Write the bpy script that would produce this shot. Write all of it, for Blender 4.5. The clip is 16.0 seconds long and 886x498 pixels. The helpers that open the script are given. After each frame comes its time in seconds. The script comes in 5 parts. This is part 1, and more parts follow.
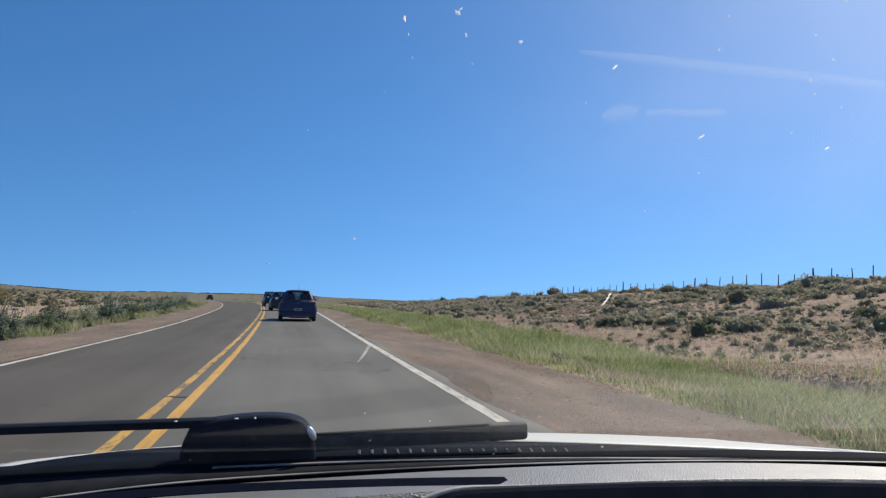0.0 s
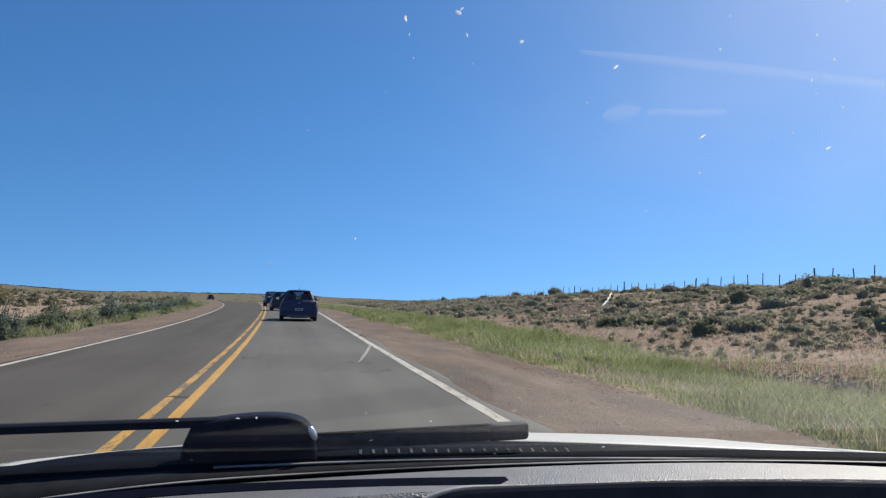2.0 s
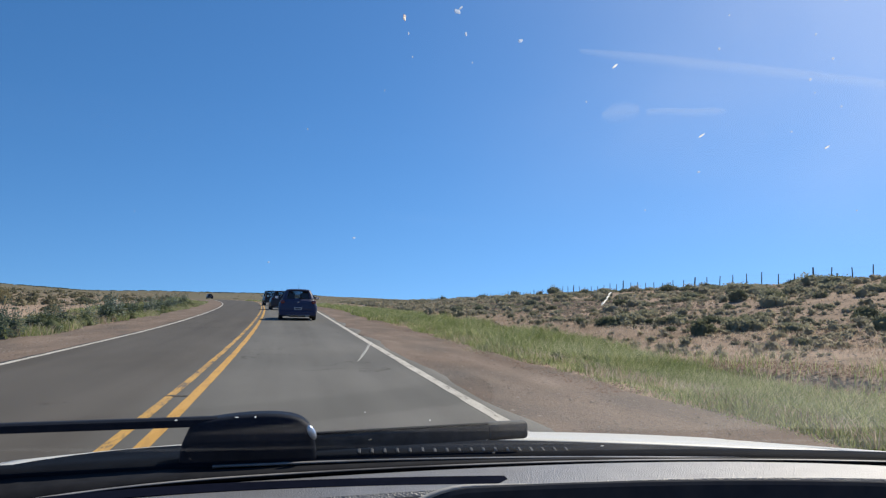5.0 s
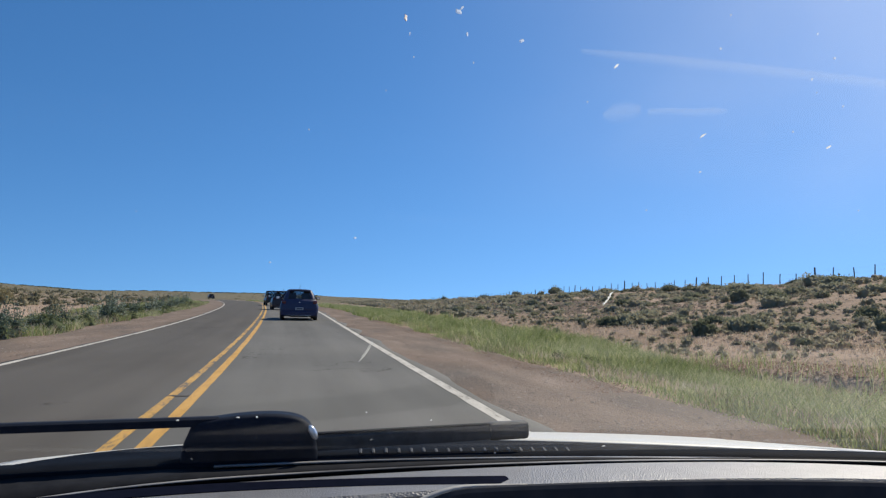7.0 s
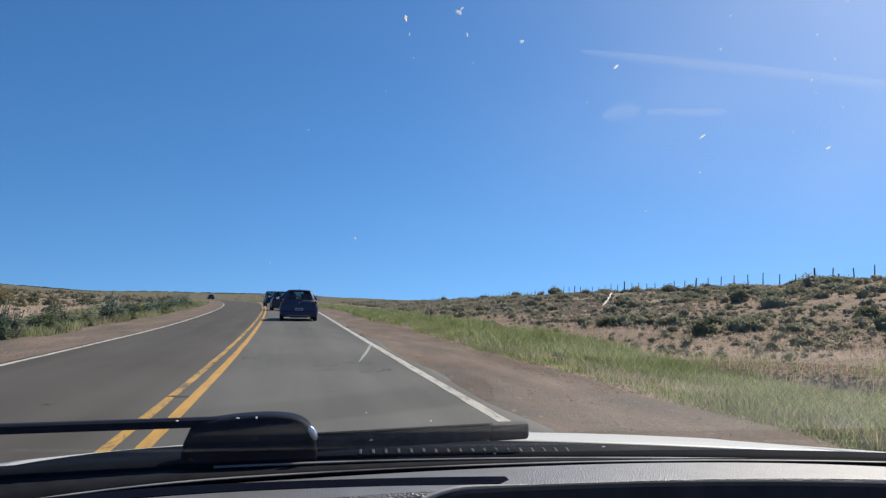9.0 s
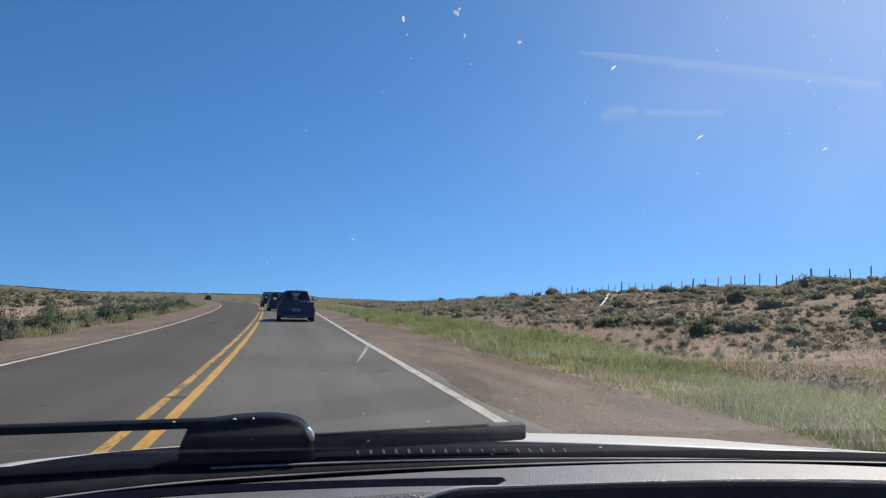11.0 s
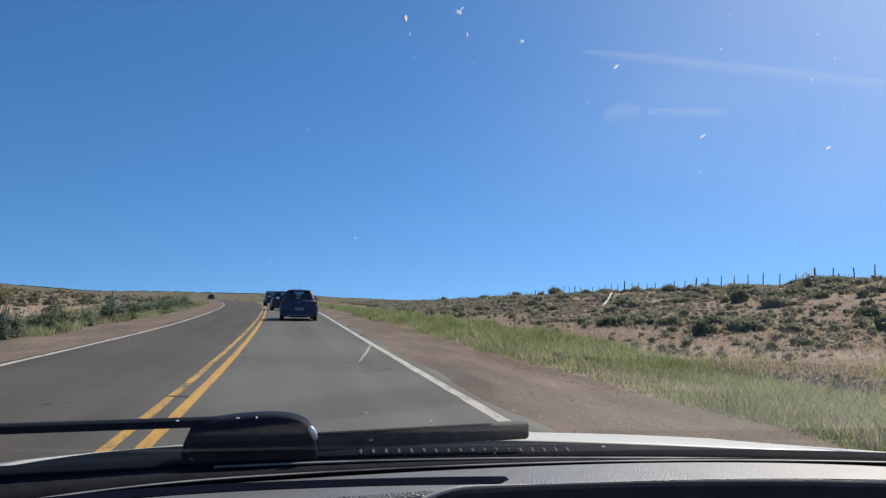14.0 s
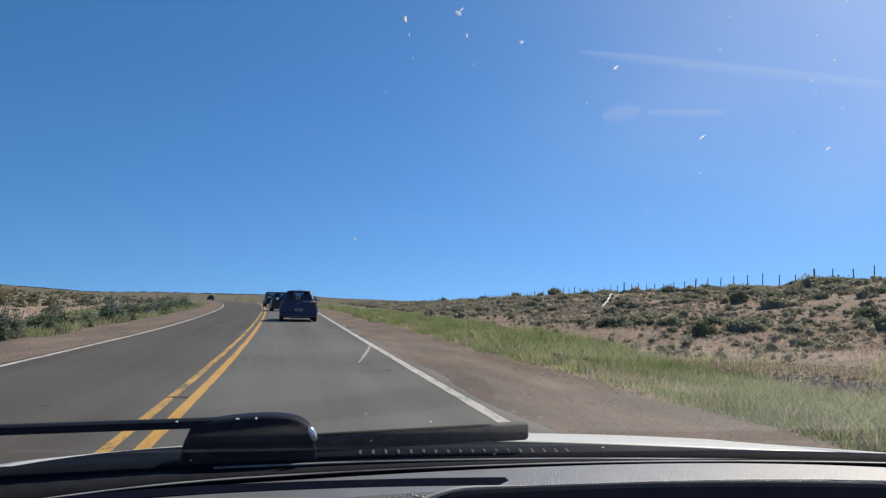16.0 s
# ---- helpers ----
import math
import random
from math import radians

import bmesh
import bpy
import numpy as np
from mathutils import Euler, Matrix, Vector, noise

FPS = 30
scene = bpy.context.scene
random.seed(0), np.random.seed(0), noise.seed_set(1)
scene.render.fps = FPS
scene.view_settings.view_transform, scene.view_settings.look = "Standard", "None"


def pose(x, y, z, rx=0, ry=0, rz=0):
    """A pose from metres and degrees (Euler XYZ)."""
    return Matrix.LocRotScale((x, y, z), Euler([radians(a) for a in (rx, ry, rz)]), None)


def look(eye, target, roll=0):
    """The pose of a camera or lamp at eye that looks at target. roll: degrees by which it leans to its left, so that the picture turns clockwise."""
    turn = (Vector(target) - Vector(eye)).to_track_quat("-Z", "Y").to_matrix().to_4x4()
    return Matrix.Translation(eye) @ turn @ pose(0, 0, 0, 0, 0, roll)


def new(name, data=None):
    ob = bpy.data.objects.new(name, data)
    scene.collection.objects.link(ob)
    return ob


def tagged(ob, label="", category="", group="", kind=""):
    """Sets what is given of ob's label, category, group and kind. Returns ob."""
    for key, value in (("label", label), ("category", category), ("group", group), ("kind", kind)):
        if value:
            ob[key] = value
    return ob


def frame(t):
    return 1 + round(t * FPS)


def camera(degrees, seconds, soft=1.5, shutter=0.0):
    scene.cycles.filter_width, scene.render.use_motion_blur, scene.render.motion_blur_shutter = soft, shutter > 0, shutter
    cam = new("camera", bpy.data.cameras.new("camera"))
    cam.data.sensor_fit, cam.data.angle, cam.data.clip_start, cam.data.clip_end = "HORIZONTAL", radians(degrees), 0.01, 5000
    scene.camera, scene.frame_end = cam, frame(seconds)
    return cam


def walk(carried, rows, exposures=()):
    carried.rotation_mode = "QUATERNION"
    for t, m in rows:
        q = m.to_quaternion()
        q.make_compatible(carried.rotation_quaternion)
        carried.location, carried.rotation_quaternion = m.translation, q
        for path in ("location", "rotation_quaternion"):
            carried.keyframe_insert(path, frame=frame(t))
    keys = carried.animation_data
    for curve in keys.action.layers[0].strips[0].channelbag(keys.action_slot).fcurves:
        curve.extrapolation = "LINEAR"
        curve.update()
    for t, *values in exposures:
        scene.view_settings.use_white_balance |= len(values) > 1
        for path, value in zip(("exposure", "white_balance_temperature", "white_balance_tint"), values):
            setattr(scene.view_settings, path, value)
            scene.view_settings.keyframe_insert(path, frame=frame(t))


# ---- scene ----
DEGREES = 66.0
cam = camera(DEGREES, 16.0, soft=1.3)

# The camera stands in a car behind its windscreen, 1.22 m over the road, and only trembles with the car.
EYE = (0.0, 0.0, 1.22)
PITCH, ROLL, YAW = 4.40, 1.3, -12.07


def stance(dyaw, dpitch, droll):
    m = pose(EYE[0], EYE[1], EYE[2], 90 + PITCH + dpitch, 0, YAW + dyaw)
    return m @ pose(0, 0, 0, 0, 0, ROLL + droll)


TREMBLE = (
    (0.0, 0.09, 0.03), (0.5, 0.06, 0.03), (1.0, 0.0, 0.02), (1.5, 0.01, 0.03), (2.0, 0.01, 0.02), (2.5, 0.0, -0.02),
    (3.0, 0.0, -0.03), (3.5, 0.0, 0.02), (4.0, 0.0, 0.0), (4.5, 0.06, -0.05), (5.0, 0.09, -0.05), (7.5, -0.03, -0.04),
    (8.0, -0.02, 0.0), (8.5, -0.01, -0.01), (9.0, 0.0, 0.0), (11.5, 0.24, 0.07), (12.0, 0.07, -0.04), (12.5, 0.0, 0.0),
    (13.0, 0.05, 0.01), (13.5, 0.02, 0.01), (14.0, -0.01, -0.01), (14.5, 0.05, 0.01), (15.0, 0.0, -0.01),
    (15.5, -0.09, -0.04), (16.0, 0.02, 0.06))
walk(cam, [(t, stance(-a, b, 0.0)) for t, a, b in TREMBLE], ((0.0, 0.31), (5.0, 0.30), (9.0, 0.25), (16.0, 0.20)))

# ---- light ----
SUN_HEIGHT, SUN_SIDE = 46.0, 57.0  # degrees over the horizon, and to the right of the road's heading
world = bpy.data.worlds.new("sky")
scene.world = world
world.use_nodes = True
wn = world.node_tree
sky = wn.nodes.new("ShaderNodeTexSky")
sky.sky_type = "NISHITA"
sky.sun_disc = False
sky.sun_elevation = radians(SUN_HEIGHT)
sky.sun_rotation = radians(SUN_SIDE)
sky.altitude = 1500
sky.air_density = 1.0
sky.dust_density = 1.0
sky.ozone_density = 5.0
# clear dry air: the pale belt of haze lies below the horizon
way, lift, tone = wn.nodes.new("ShaderNodeTexCoord"), wn.nodes.new("ShaderNodeVectorMath"), wn.nodes.new("ShaderNodeHueSaturation")
lift.inputs[1].default_value = (0.0, 0.0, 0.18)
tone.inputs["Saturation"].default_value = 1.19
tone.inputs["Hue"].default_value = 0.4975
wn.links.new(way.outputs["Generated"], lift.inputs[0])
wn.links.new(lift.outputs["Vector"], sky.inputs["Vector"])
wn.links.new(sky.outputs["Color"], tone.inputs["Color"])
wn.links.new(tone.outputs["Color"], wn.nodes["Background"].inputs["Color"])
wn.nodes["Background"].inputs["Strength"].default_value = 0.127

sun = bpy.data.lights.new("sun", "SUN")
sun.energy, sun.angle, sun.color = 4.4, radians(0.5), (1.0, 0.91, 0.76)
sun_ob = new("sun", sun)
sun_dir = Vector((math.sin(radians(SUN_SIDE)) * math.cos(radians(SUN_HEIGHT)),
                  math.cos(radians(SUN_SIDE)) * math.cos(radians(SUN_HEIGHT)), math.sin(radians(SUN_HEIGHT))))
sun_ob.matrix_world = look(sun_dir * 200, (0, 0, 0))

# ---- materials ----


def mat(name, stops, scale=4.0, rough=0.8, metal=0.0, bump=0.0, bump_scale=None, detail=6.0, second=None, spread=0.0,
        coat=0.0, spec=0.5, island=False, leaf=0.0, along=1.0):
    """A surface whose colour runs through stops by noise, at a coarse (second) and a fine scale, with fine relief."""
    m = bpy.data.materials.new(name)
    m.use_nodes = True
    t = m.node_tree
    n, l = t.nodes, t.links
    b = n["Principled BSDF"]
    b.inputs["Roughness"].default_value = rough
    b.inputs["Metallic"].default_value = metal
    b.inputs["Coat Weight"].default_value = coat
    b.inputs["Specular IOR Level"].default_value = spec
    co = n.new("ShaderNodeTexCoord")
    no = n.new("ShaderNodeTexNoise")
    no.inputs["Scale"].default_value = scale
    no.inputs["Detail"].default_value = detail
    no.inputs["Roughness"].default_value = 0.62
    if along != 1.0:  # drawn out along the road
        drawn = n.new("ShaderNodeVectorMath")
        drawn.operation = "MULTIPLY"
        drawn.inputs[1].default_value = (1.0, along, 1.0)
        l.new(co.outputs["Object"], drawn.inputs[0])
        where = drawn.outputs["Vector"]
    else:
        where = co.outputs["Object"]
    l.new(where, no.inputs["Vector"])
    fac = no.outputs["Fac"]
    if second:
        n2 = n.new("ShaderNodeTexNoise")
        n2.inputs["Scale"].default_value = second
        n2.inputs["Detail"].default_value = 4
        l.new(where, n2.inputs["Vector"])
        mx = n.new("ShaderNodeMath")
        mx.operation = "MULTIPLY_ADD"
        l.new(n2.outputs["Fac"], mx.inputs[0])
        mx.inputs[1].default_value = 0.55
        half = n.new("ShaderNodeMath")
        half.operation = "MULTIPLY"
        half.inputs[1].default_value = 0.45
        l.new(fac, half.inputs[0])
        l.new(half.outputs[0], mx.inputs[2])
        fac = mx.outputs[0]
    if spread:
        inf = n.new("ShaderNodeNewGeometry" if island else "ShaderNodeObjectInfo")
        ad = n.new("ShaderNodeMath")
        ad.operation = "MULTIPLY_ADD"
        l.new(inf.outputs["Random Per Island" if island else "Random"], ad.inputs[0])
        ad.inputs[1].default_value = spread
        sh = n.new("ShaderNodeMath")
        sh.operation = "SUBTRACT"
        l.new(fac, sh.inputs[0])
        sh.inputs[1].default_value = spread / 2
        l.new(sh.outputs[0], ad.inputs[2])
        fac = ad.outputs[0]
    ramp = n.new("ShaderNodeValToRGB")
    el = ramp.color_ramp.elements
    for k, (p, c) in enumerate(stops):
        e = el[k] if k < 2 else el.new(p)
        e.position, e.color = p, (*c, 1)
    l.new(fac, ramp.inputs["Fac"])
    l.new(ramp.outputs["Color"], b.inputs["Base Color"])
    if leaf:
        tl, mix = n.new("ShaderNodeBsdfTranslucent"), n.new("ShaderNodeMixShader")
        mix.inputs[0].default_value = leaf
        l.new(ramp.outputs["Color"], tl.inputs["Color"])
        l.new(b.outputs[0], mix.inputs[1])
        l.new(tl.outputs[0], mix.inputs[2])
        l.new(mix.outputs[0], n["Material Output"].inputs["Surface"])
    if bump:
        bn = n.new("ShaderNodeTexNoise")
        bn.inputs["Scale"].default_value = bump_scale or scale * 4
        bn.inputs["Detail"].default_value = 5
        l.new(co.outputs["Object"], bn.inputs["Vector"])
        bp = n.new("ShaderNodeBump")
        bp.inputs["Strength"].default_value = bump
        bp.inputs["Distance"].default_value = 0.02
        l.new(bn.outputs["Fac"], bp.inputs["Height"])
        l.new(bp.outputs["Normal"], b.inputs["Normal"])
    return m


def plain(name, c, rough=0.5, metal=0.0, coat=0.0, vary=0.12, scale=30.0, bump=0.0):
    d = tuple(v * (1 - vary) for v in c)
    u = tuple(min(1, v * (1 + vary)) for v in c)
    return mat(name, ((0.35, d), (0.65, u)), scale, rough, metal, bump, coat=coat)


M_GROUND = mat("dry_soil", ((0.30, (0.165, 0.130, 0.092)), (0.43, (0.285, 0.210, 0.150)), (0.56, (0.41, 0.298, 0.220)), (0.70, (0.20, 0.167, 0.108))),
               1.6, 0.95, bump=0.9, bump_scale=9.0, second=0.06, spec=0.1)
# farther out the soil is hidden by low olive growth, its colour lightened for aerial haze
gn = M_GROUND.node_tree
gco, gln, gmr, gmx = (gn.nodes.new(k) for k in ("ShaderNodeTexCoord", "ShaderNodeVectorMath", "ShaderNodeMapRange", "ShaderNodeMix"))
gln.operation, gmx.data_type = "LENGTH", "RGBA"
gmr.inputs["From Min"].default_value, gmr.inputs["From Max"].default_value, gmr.inputs["To Max"].default_value = 50, 190, 0.88
gmx.inputs[7].default_value = (0.130, 0.122, 0.078, 1)
gbase = gn.nodes["Principled BSDF"].inputs["Base Color"]
gn.links.new(gco.outputs["Object"], gln.inputs[0])
gn.links.new(gln.outputs["Value"], gmr.inputs["Value"])
gn.links.new(gmr.outputs["Result"], gmx.inputs[0])
gn.links.new(gbase.links[0].from_socket, gmx.inputs[6])
gn.links.new(gmx.outputs[2], gbase)
M_SHOULDER = mat("gravel_dirt", ((0.36, (0.115, 0.098, 0.084)), (0.46, (0.175, 0.137, 0.110)), (0.55, (0.215, 0.158, 0.121)), (0.66, (0.30, 0.245, 0.20))),
                 45.0, 0.95, bump=0.8, bump_scale=40.0, second=0.9, spec=0.1, along=0.35)
M_LANE = mat("lane_asphalt", ((0.30, (0.094, 0.088, 0.077)), (0.5, (0.131, 0.125, 0.111)), (0.70, (0.172, 0.164, 0.146))), 95.0, 0.85, bump=0.14, bump_scale=190.0, spec=0.2)
# the asphalt's wear runs along the lanes: streaks, wheel tracks, darker brown far lane, hairline cracks
ln = M_LANE.node_tree


def lane_math(op, a, b=None, c=None):
    node = ln.nodes.new("ShaderNodeMath")
    node.operation = op
    for k, v in enumerate((a, b, c)):
        if v is None:
            continue
        if isinstance(v, (int, float)):
            node.inputs[k].default_value = v
        else:
            ln.links.new(v, node.inputs[k])
    return node.outputs[0]


luv, lsep = ln.nodes.new("ShaderNodeUVMap"), ln.nodes.new("ShaderNodeSeparateXYZ")
luv.uv_map = "lane"
ln.links.new(luv.outputs[0], lsep.inputs[0])


def lane_noise(su, sv, scale, detail=4.0):
    com, tex = ln.nodes.new("ShaderNodeCombineXYZ"), ln.nodes.new("ShaderNodeTexNoise")
    ln.links.new(lane_math("MULTIPLY", lsep.outputs["X"], su), com.inputs[0])
    ln.links.new(lane_math("MULTIPLY", lsep.outputs["Y"], sv), com.inputs[1])
    tex.inputs["Scale"].default_value, tex.inputs["Detail"].default_value = scale, detail
    ln.links.new(com.outputs[0], tex.inputs["Vector"])
    return tex.outputs["Fac"], com.outputs[0]


streaks, _ = lane_noise(2.2, 0.05, 1.0, 5.0)
mottle, _ = lane_noise(1.0, 0.30, 0.9, 5.0)
_, flat_uv = lane_noise(1.0, 0.55, 1.0)
tracks = lane_math("COSINE", lane_math("MULTIPLY", lsep.outputs["X"], math.tau / 1.72))
lramp = next(n for n in ln.nodes if n.type == "VALTORGB")
lgrain = lramp.inputs["Fac"].links[0].from_socket
level = lane_math("MULTIPLY_ADD", lgrain, 0.34, lane_math("MULTIPLY", streaks, 0.34))
level = lane_math("ADD", level, lane_math("MULTIPLY_ADD", mottle, 0.32, lane_math("MULTIPLY", tracks, -0.035)))
ln.links.new(level, lramp.inputs["Fac"])
crack = ln.nodes.new("ShaderNodeTexVoronoi")
crack.feature, crack.inputs["Scale"].default_value = "DISTANCE_TO_EDGE", 0.55
warp = ln.nodes.new("ShaderNodeVectorMath")
bent = ln.nodes.new("ShaderNodeTexNoise")
bent.inputs["Scale"].default_value, bent.inputs["Detail"].default_value = 2.2, 5.0
ln.links.new(flat_uv, bent.inputs["Vector"])
ln.links.new(flat_uv, warp.inputs[0])
ln.links.new(bent.outputs["Color"], warp.inputs[1])
ln.links.new(warp.outputs[0], crack.inputs["Vector"])
where, _ = lane_noise(0.22, 0.09, 1.0, 3.0)
hair = lane_math("MULTIPLY", lane_math("LESS_THAN", crack.outputs["Distance"], 0.006), lane_math("GREATER_THAN", where, 0.55))
side_lane = ln.nodes.new("ShaderNodeMapRange")
side_lane.interpolation_type = "SMOOTHSTEP"
side_lane.inputs["From Min"].default_value, side_lane.inputs["From Max"].default_value = 0.15, -0.55
ln.links.new(lsep.outputs["X"], side_lane.inputs["Value"])
far_lane, cracked = ln.nodes.new("ShaderNodeMix"), ln.nodes.new("ShaderNodeMix")
for node in (far_lane, cracked):
    node.data_type, node.blend_type = "RGBA", "MULTIPLY"
far_lane.inputs[7].default_value, cracked.inputs[7].default_value = (0.70, 0.65, 0.61, 1), (0.55, 0.53, 0.5, 1)
ln.links.new(side_lane.outputs["Result"], far_lane.inputs[0])
ln.links.new(lramp.outputs["Color"], far_lane.inputs[6])
ln.links.new(hair, cracked.inputs[0])
ln.links.new(far_lane.outputs[2], cracked.inputs[6])
ln.links.new(cracked.outputs[2], ln.nodes["Principled BSDF"].inputs["Base Color"])
M_PATCH = mat("dark_asphalt", ((0.35, (0.068, 0.06, 0.05)), (0.65, (0.11, 0.098, 0.083))), 50.0, 0.85, bump=0.3, bump_scale=150, spec=0.2)
M_YELLOW = mat("yellow_paint", ((0.33, (0.13, 0.105, 0.075)), (0.385, (0.42, 0.235, 0.06)), (0.50, (0.54, 0.30, 0.068)), (0.7, (0.62, 0.36, 0.09))),
               45.0, 0.7, bump=0.1, second=11.0, spec=0.3, along=0.16)
M_YELLOW_WORN = mat("worn_yellow_paint", ((0.43, (0.115, 0.10, 0.08)), (0.465, (0.36, 0.22, 0.075)), (0.52, (0.52, 0.30, 0.075)), (0.7, (0.60, 0.37, 0.10))),
                    30.0, 0.75, bump=0.1, second=3.4, spec=0.3, along=0.22)
M_WHITE = mat("white_paint", ((0.36, (0.15, 0.14, 0.12)), (0.42, (0.42, 0.385, 0.32)), (0.52, (0.52, 0.48, 0.41)), (0.7, (0.64, 0.60, 0.52))),
              45.0, 0.7, bump=0.1, second=9.0, spec=0.3, along=0.2)
M_GRASS = mat("green_grass", ((0.22, (0.15, 0.18, 0.06)), (0.42, (0.23, 0.295, 0.10)), (0.58, (0.385, 0.41, 0.19)), (0.76, (0.56, 0.53, 0.33))),
              0.5, 0.7, spread=0.5, spec=0.2, island=True, leaf=0.5)
M_STRAW = mat("dry_grass", ((0.25, (0.32, 0.24, 0.17)), (0.5, (0.48, 0.385, 0.29)), (0.75, (0.62, 0.53, 0.42))),
              0.5, 0.8, spread=0.5, spec=0.2, island=True, leaf=0.5)
M_BUSH = mat("scrub_leaf", ((0.25, (0.15, 0.165, 0.10)), (0.5, (0.275, 0.28, 0.18)), (0.75, (0.43, 0.40, 0.275))),
             2.0, 0.75, spread=0.6, spec=0.2, leaf=0.42)
M_SCRUB = mat("far_scrub", ((0.25, (0.15, 0.135, 0.078)), (0.5, (0.23, 0.19, 0.115)), (0.75, (0.33, 0.25, 0.16))),
              0.3, 0.85, spread=0.6, spec=0.1, island=True, leaf=0.15)
M_CUSHION = mat("cushion_leaf", ((0.25, (0.26, 0.25, 0.165)), (0.5, (0.40, 0.37, 0.26)), (0.75, (0.55, 0.48, 0.36))),
                0.35, 0.8, spread=0.35, spec=0.1, island=True, leaf=0.42)
M_HEATH = mat("olive_heath_leaf", ((0.25, (0.145, 0.138, 0.085)), (0.5, (0.24, 0.222, 0.135)), (0.75, (0.36, 0.31, 0.205))),
              0.3, 0.85, spread=0.45, spec=0.1, island=True, leaf=0.3)
M_THISTLE = mat("thistle_leaf", ((0.3, (0.10, 0.14, 0.10)), (0.5, (0.18, 0.225, 0.17)), (0.7, (0.33, 0.37, 0.29))),
                5.0, 0.65, spread=0.4, spec=0.3, leaf=0.3)
M_PAMPAS = mat("straw_shrub", ((0.3, (0.15, 0.14, 0.07)), (0.5, (0.28, 0.25, 0.14)), (0.7, (0.42, 0.36, 0.22))), 4.0, 0.8, spread=0.3, island=True, leaf=0.3)
M_THICKET = mat("thicket_leaf", ((0.3, (0.035, 0.042, 0.02)), (0.7, (0.06, 0.065, 0.032))), 0.05, 0.9, spec=0.05)
M_STONE = mat("stone", ((0.3, (0.12, 0.098, 0.08)), (0.7, (0.27, 0.225, 0.19))), 8.0, 0.9, spread=0.5, spec=0.2, island=True)
M_RUBBLE = mat("dark_rubble", ((0.3, (0.045, 0.034, 0.028)), (0.7, (0.16, 0.115, 0.09))), 6.0, 0.9, spread=0.6, spec=0.2, island=True)
M_CLOD = mat("red_clod", ((0.3, (0.11, 0.066, 0.046)), (0.7, (0.24, 0.158, 0.115))), 8.0, 0.95, spread=0.6, spec=0.1, island=True)
M_POST = mat("weathered_wood", ((0.3, (0.05, 0.042, 0.035)), (0.7, (0.12, 0.10, 0.085))), 14.0, 0.9, bump=0.4, bump_scale=60, spread=0.3)
M_WIRE = plain("wire", (0.2, 0.2, 0.2), 0.5, 0.8)

M_SILVER = plain("silver_white_paint", (0.72, 0.69, 0.61), 0.45, 0.0, coat=0.12, vary=0.02, scale=3)
M_COWL = mat("black_cowl_plastic", ((0.35, (0.006, 0.0075, 0.011)), (0.65, (0.010, 0.0118, 0.016))), 25.0, 0.7, bump=0.08, bump_scale=600, spec=0.02)
M_SEAL = mat("grey_rubber", ((0.35, (0.010, 0.011, 0.014)), (0.65, (0.018, 0.019, 0.022))), 30.0, 0.75, spec=0.08)
M_EDGE = mat("pale_strip", ((0.4, (0.04, 0.04, 0.042)), (0.62, (0.30, 0.30, 0.30))), 7.0, 0.5, second=2.5)
M_WIPER = mat("wiper_black", ((0.35, (0.012, 0.015, 0.024)), (0.65, (0.018, 0.022, 0.032))), 40.0, 0.6, spec=0.08, bump=0.03, bump_scale=500)
M_BLADE = mat("blade_rubber", ((0.35, (0.03, 0.031, 0.033)), (0.65, (0.055, 0.056, 0.058))), 60.0, 0.6, bump=0.2, bump_scale=500)
M_CHROME = plain("bright_metal", (0.85, 0.85, 0.85), 0.2, 0.7)
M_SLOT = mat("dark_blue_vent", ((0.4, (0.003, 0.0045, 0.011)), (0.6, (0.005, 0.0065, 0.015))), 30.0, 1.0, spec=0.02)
M_WEED = mat("weed_leaf", ((0.25, (0.10, 0.125, 0.06)), (0.5, (0.18, 0.205, 0.10)), (0.75, (0.31, 0.32, 0.165))), 3.0, 0.7, spread=0.5, spec=0.2, leaf=0.35)
M_HOOD = mat("black_hood", ((0.35, (0.025, 0.030, 0.041)), (0.65, (0.036, 0.041, 0.052))), 30.0, 0.8, spec=0.1)
M_RIMLINE = plain("pale_rim", (0.34, 0.34, 0.335), 0.6, scale=40)
M_CABIN = plain("cabin_lining", (0.09, 0.09, 0.095), 0.9, scale=15)
M_TYRE = plain("tyre_rubber", (0.02, 0.02, 0.02), 0.8, scale=30)
M_RIM = plain("alloy", (0.45, 0.45, 0.46), 0.35, 0.8)
M_DARKTRIM = plain("dark_plastic", (0.02, 0.02, 0.022), 0.6)
M_RED = plain("red_lamp", (0.12, 0.008, 0.010), 0.2, coat=0.6)
M_PLATE = plain("plate_white", (0.4, 0.4, 0.42), 0.4)
M_BAR = plain("plate_bar", (0.05, 0.05, 0.06), 0.5)
M_SEAT = plain("seat_cloth", (0.02, 0.02, 0.022), 0.9)
M_SPLAT = mat("dried_splat", ((0.3, (0.7, 0.71, 0.7)), (0.7, (0.85, 0.86, 0.85))), 300.0, 0.6, leaf=0.8)
M_SPLAT_RED = mat("reddish_splat", ((0.4, (0.35, 0.15, 0.08)), (0.55, (0.85, 0.8, 0.72))), 500.0, 0.6, leaf=0.8)

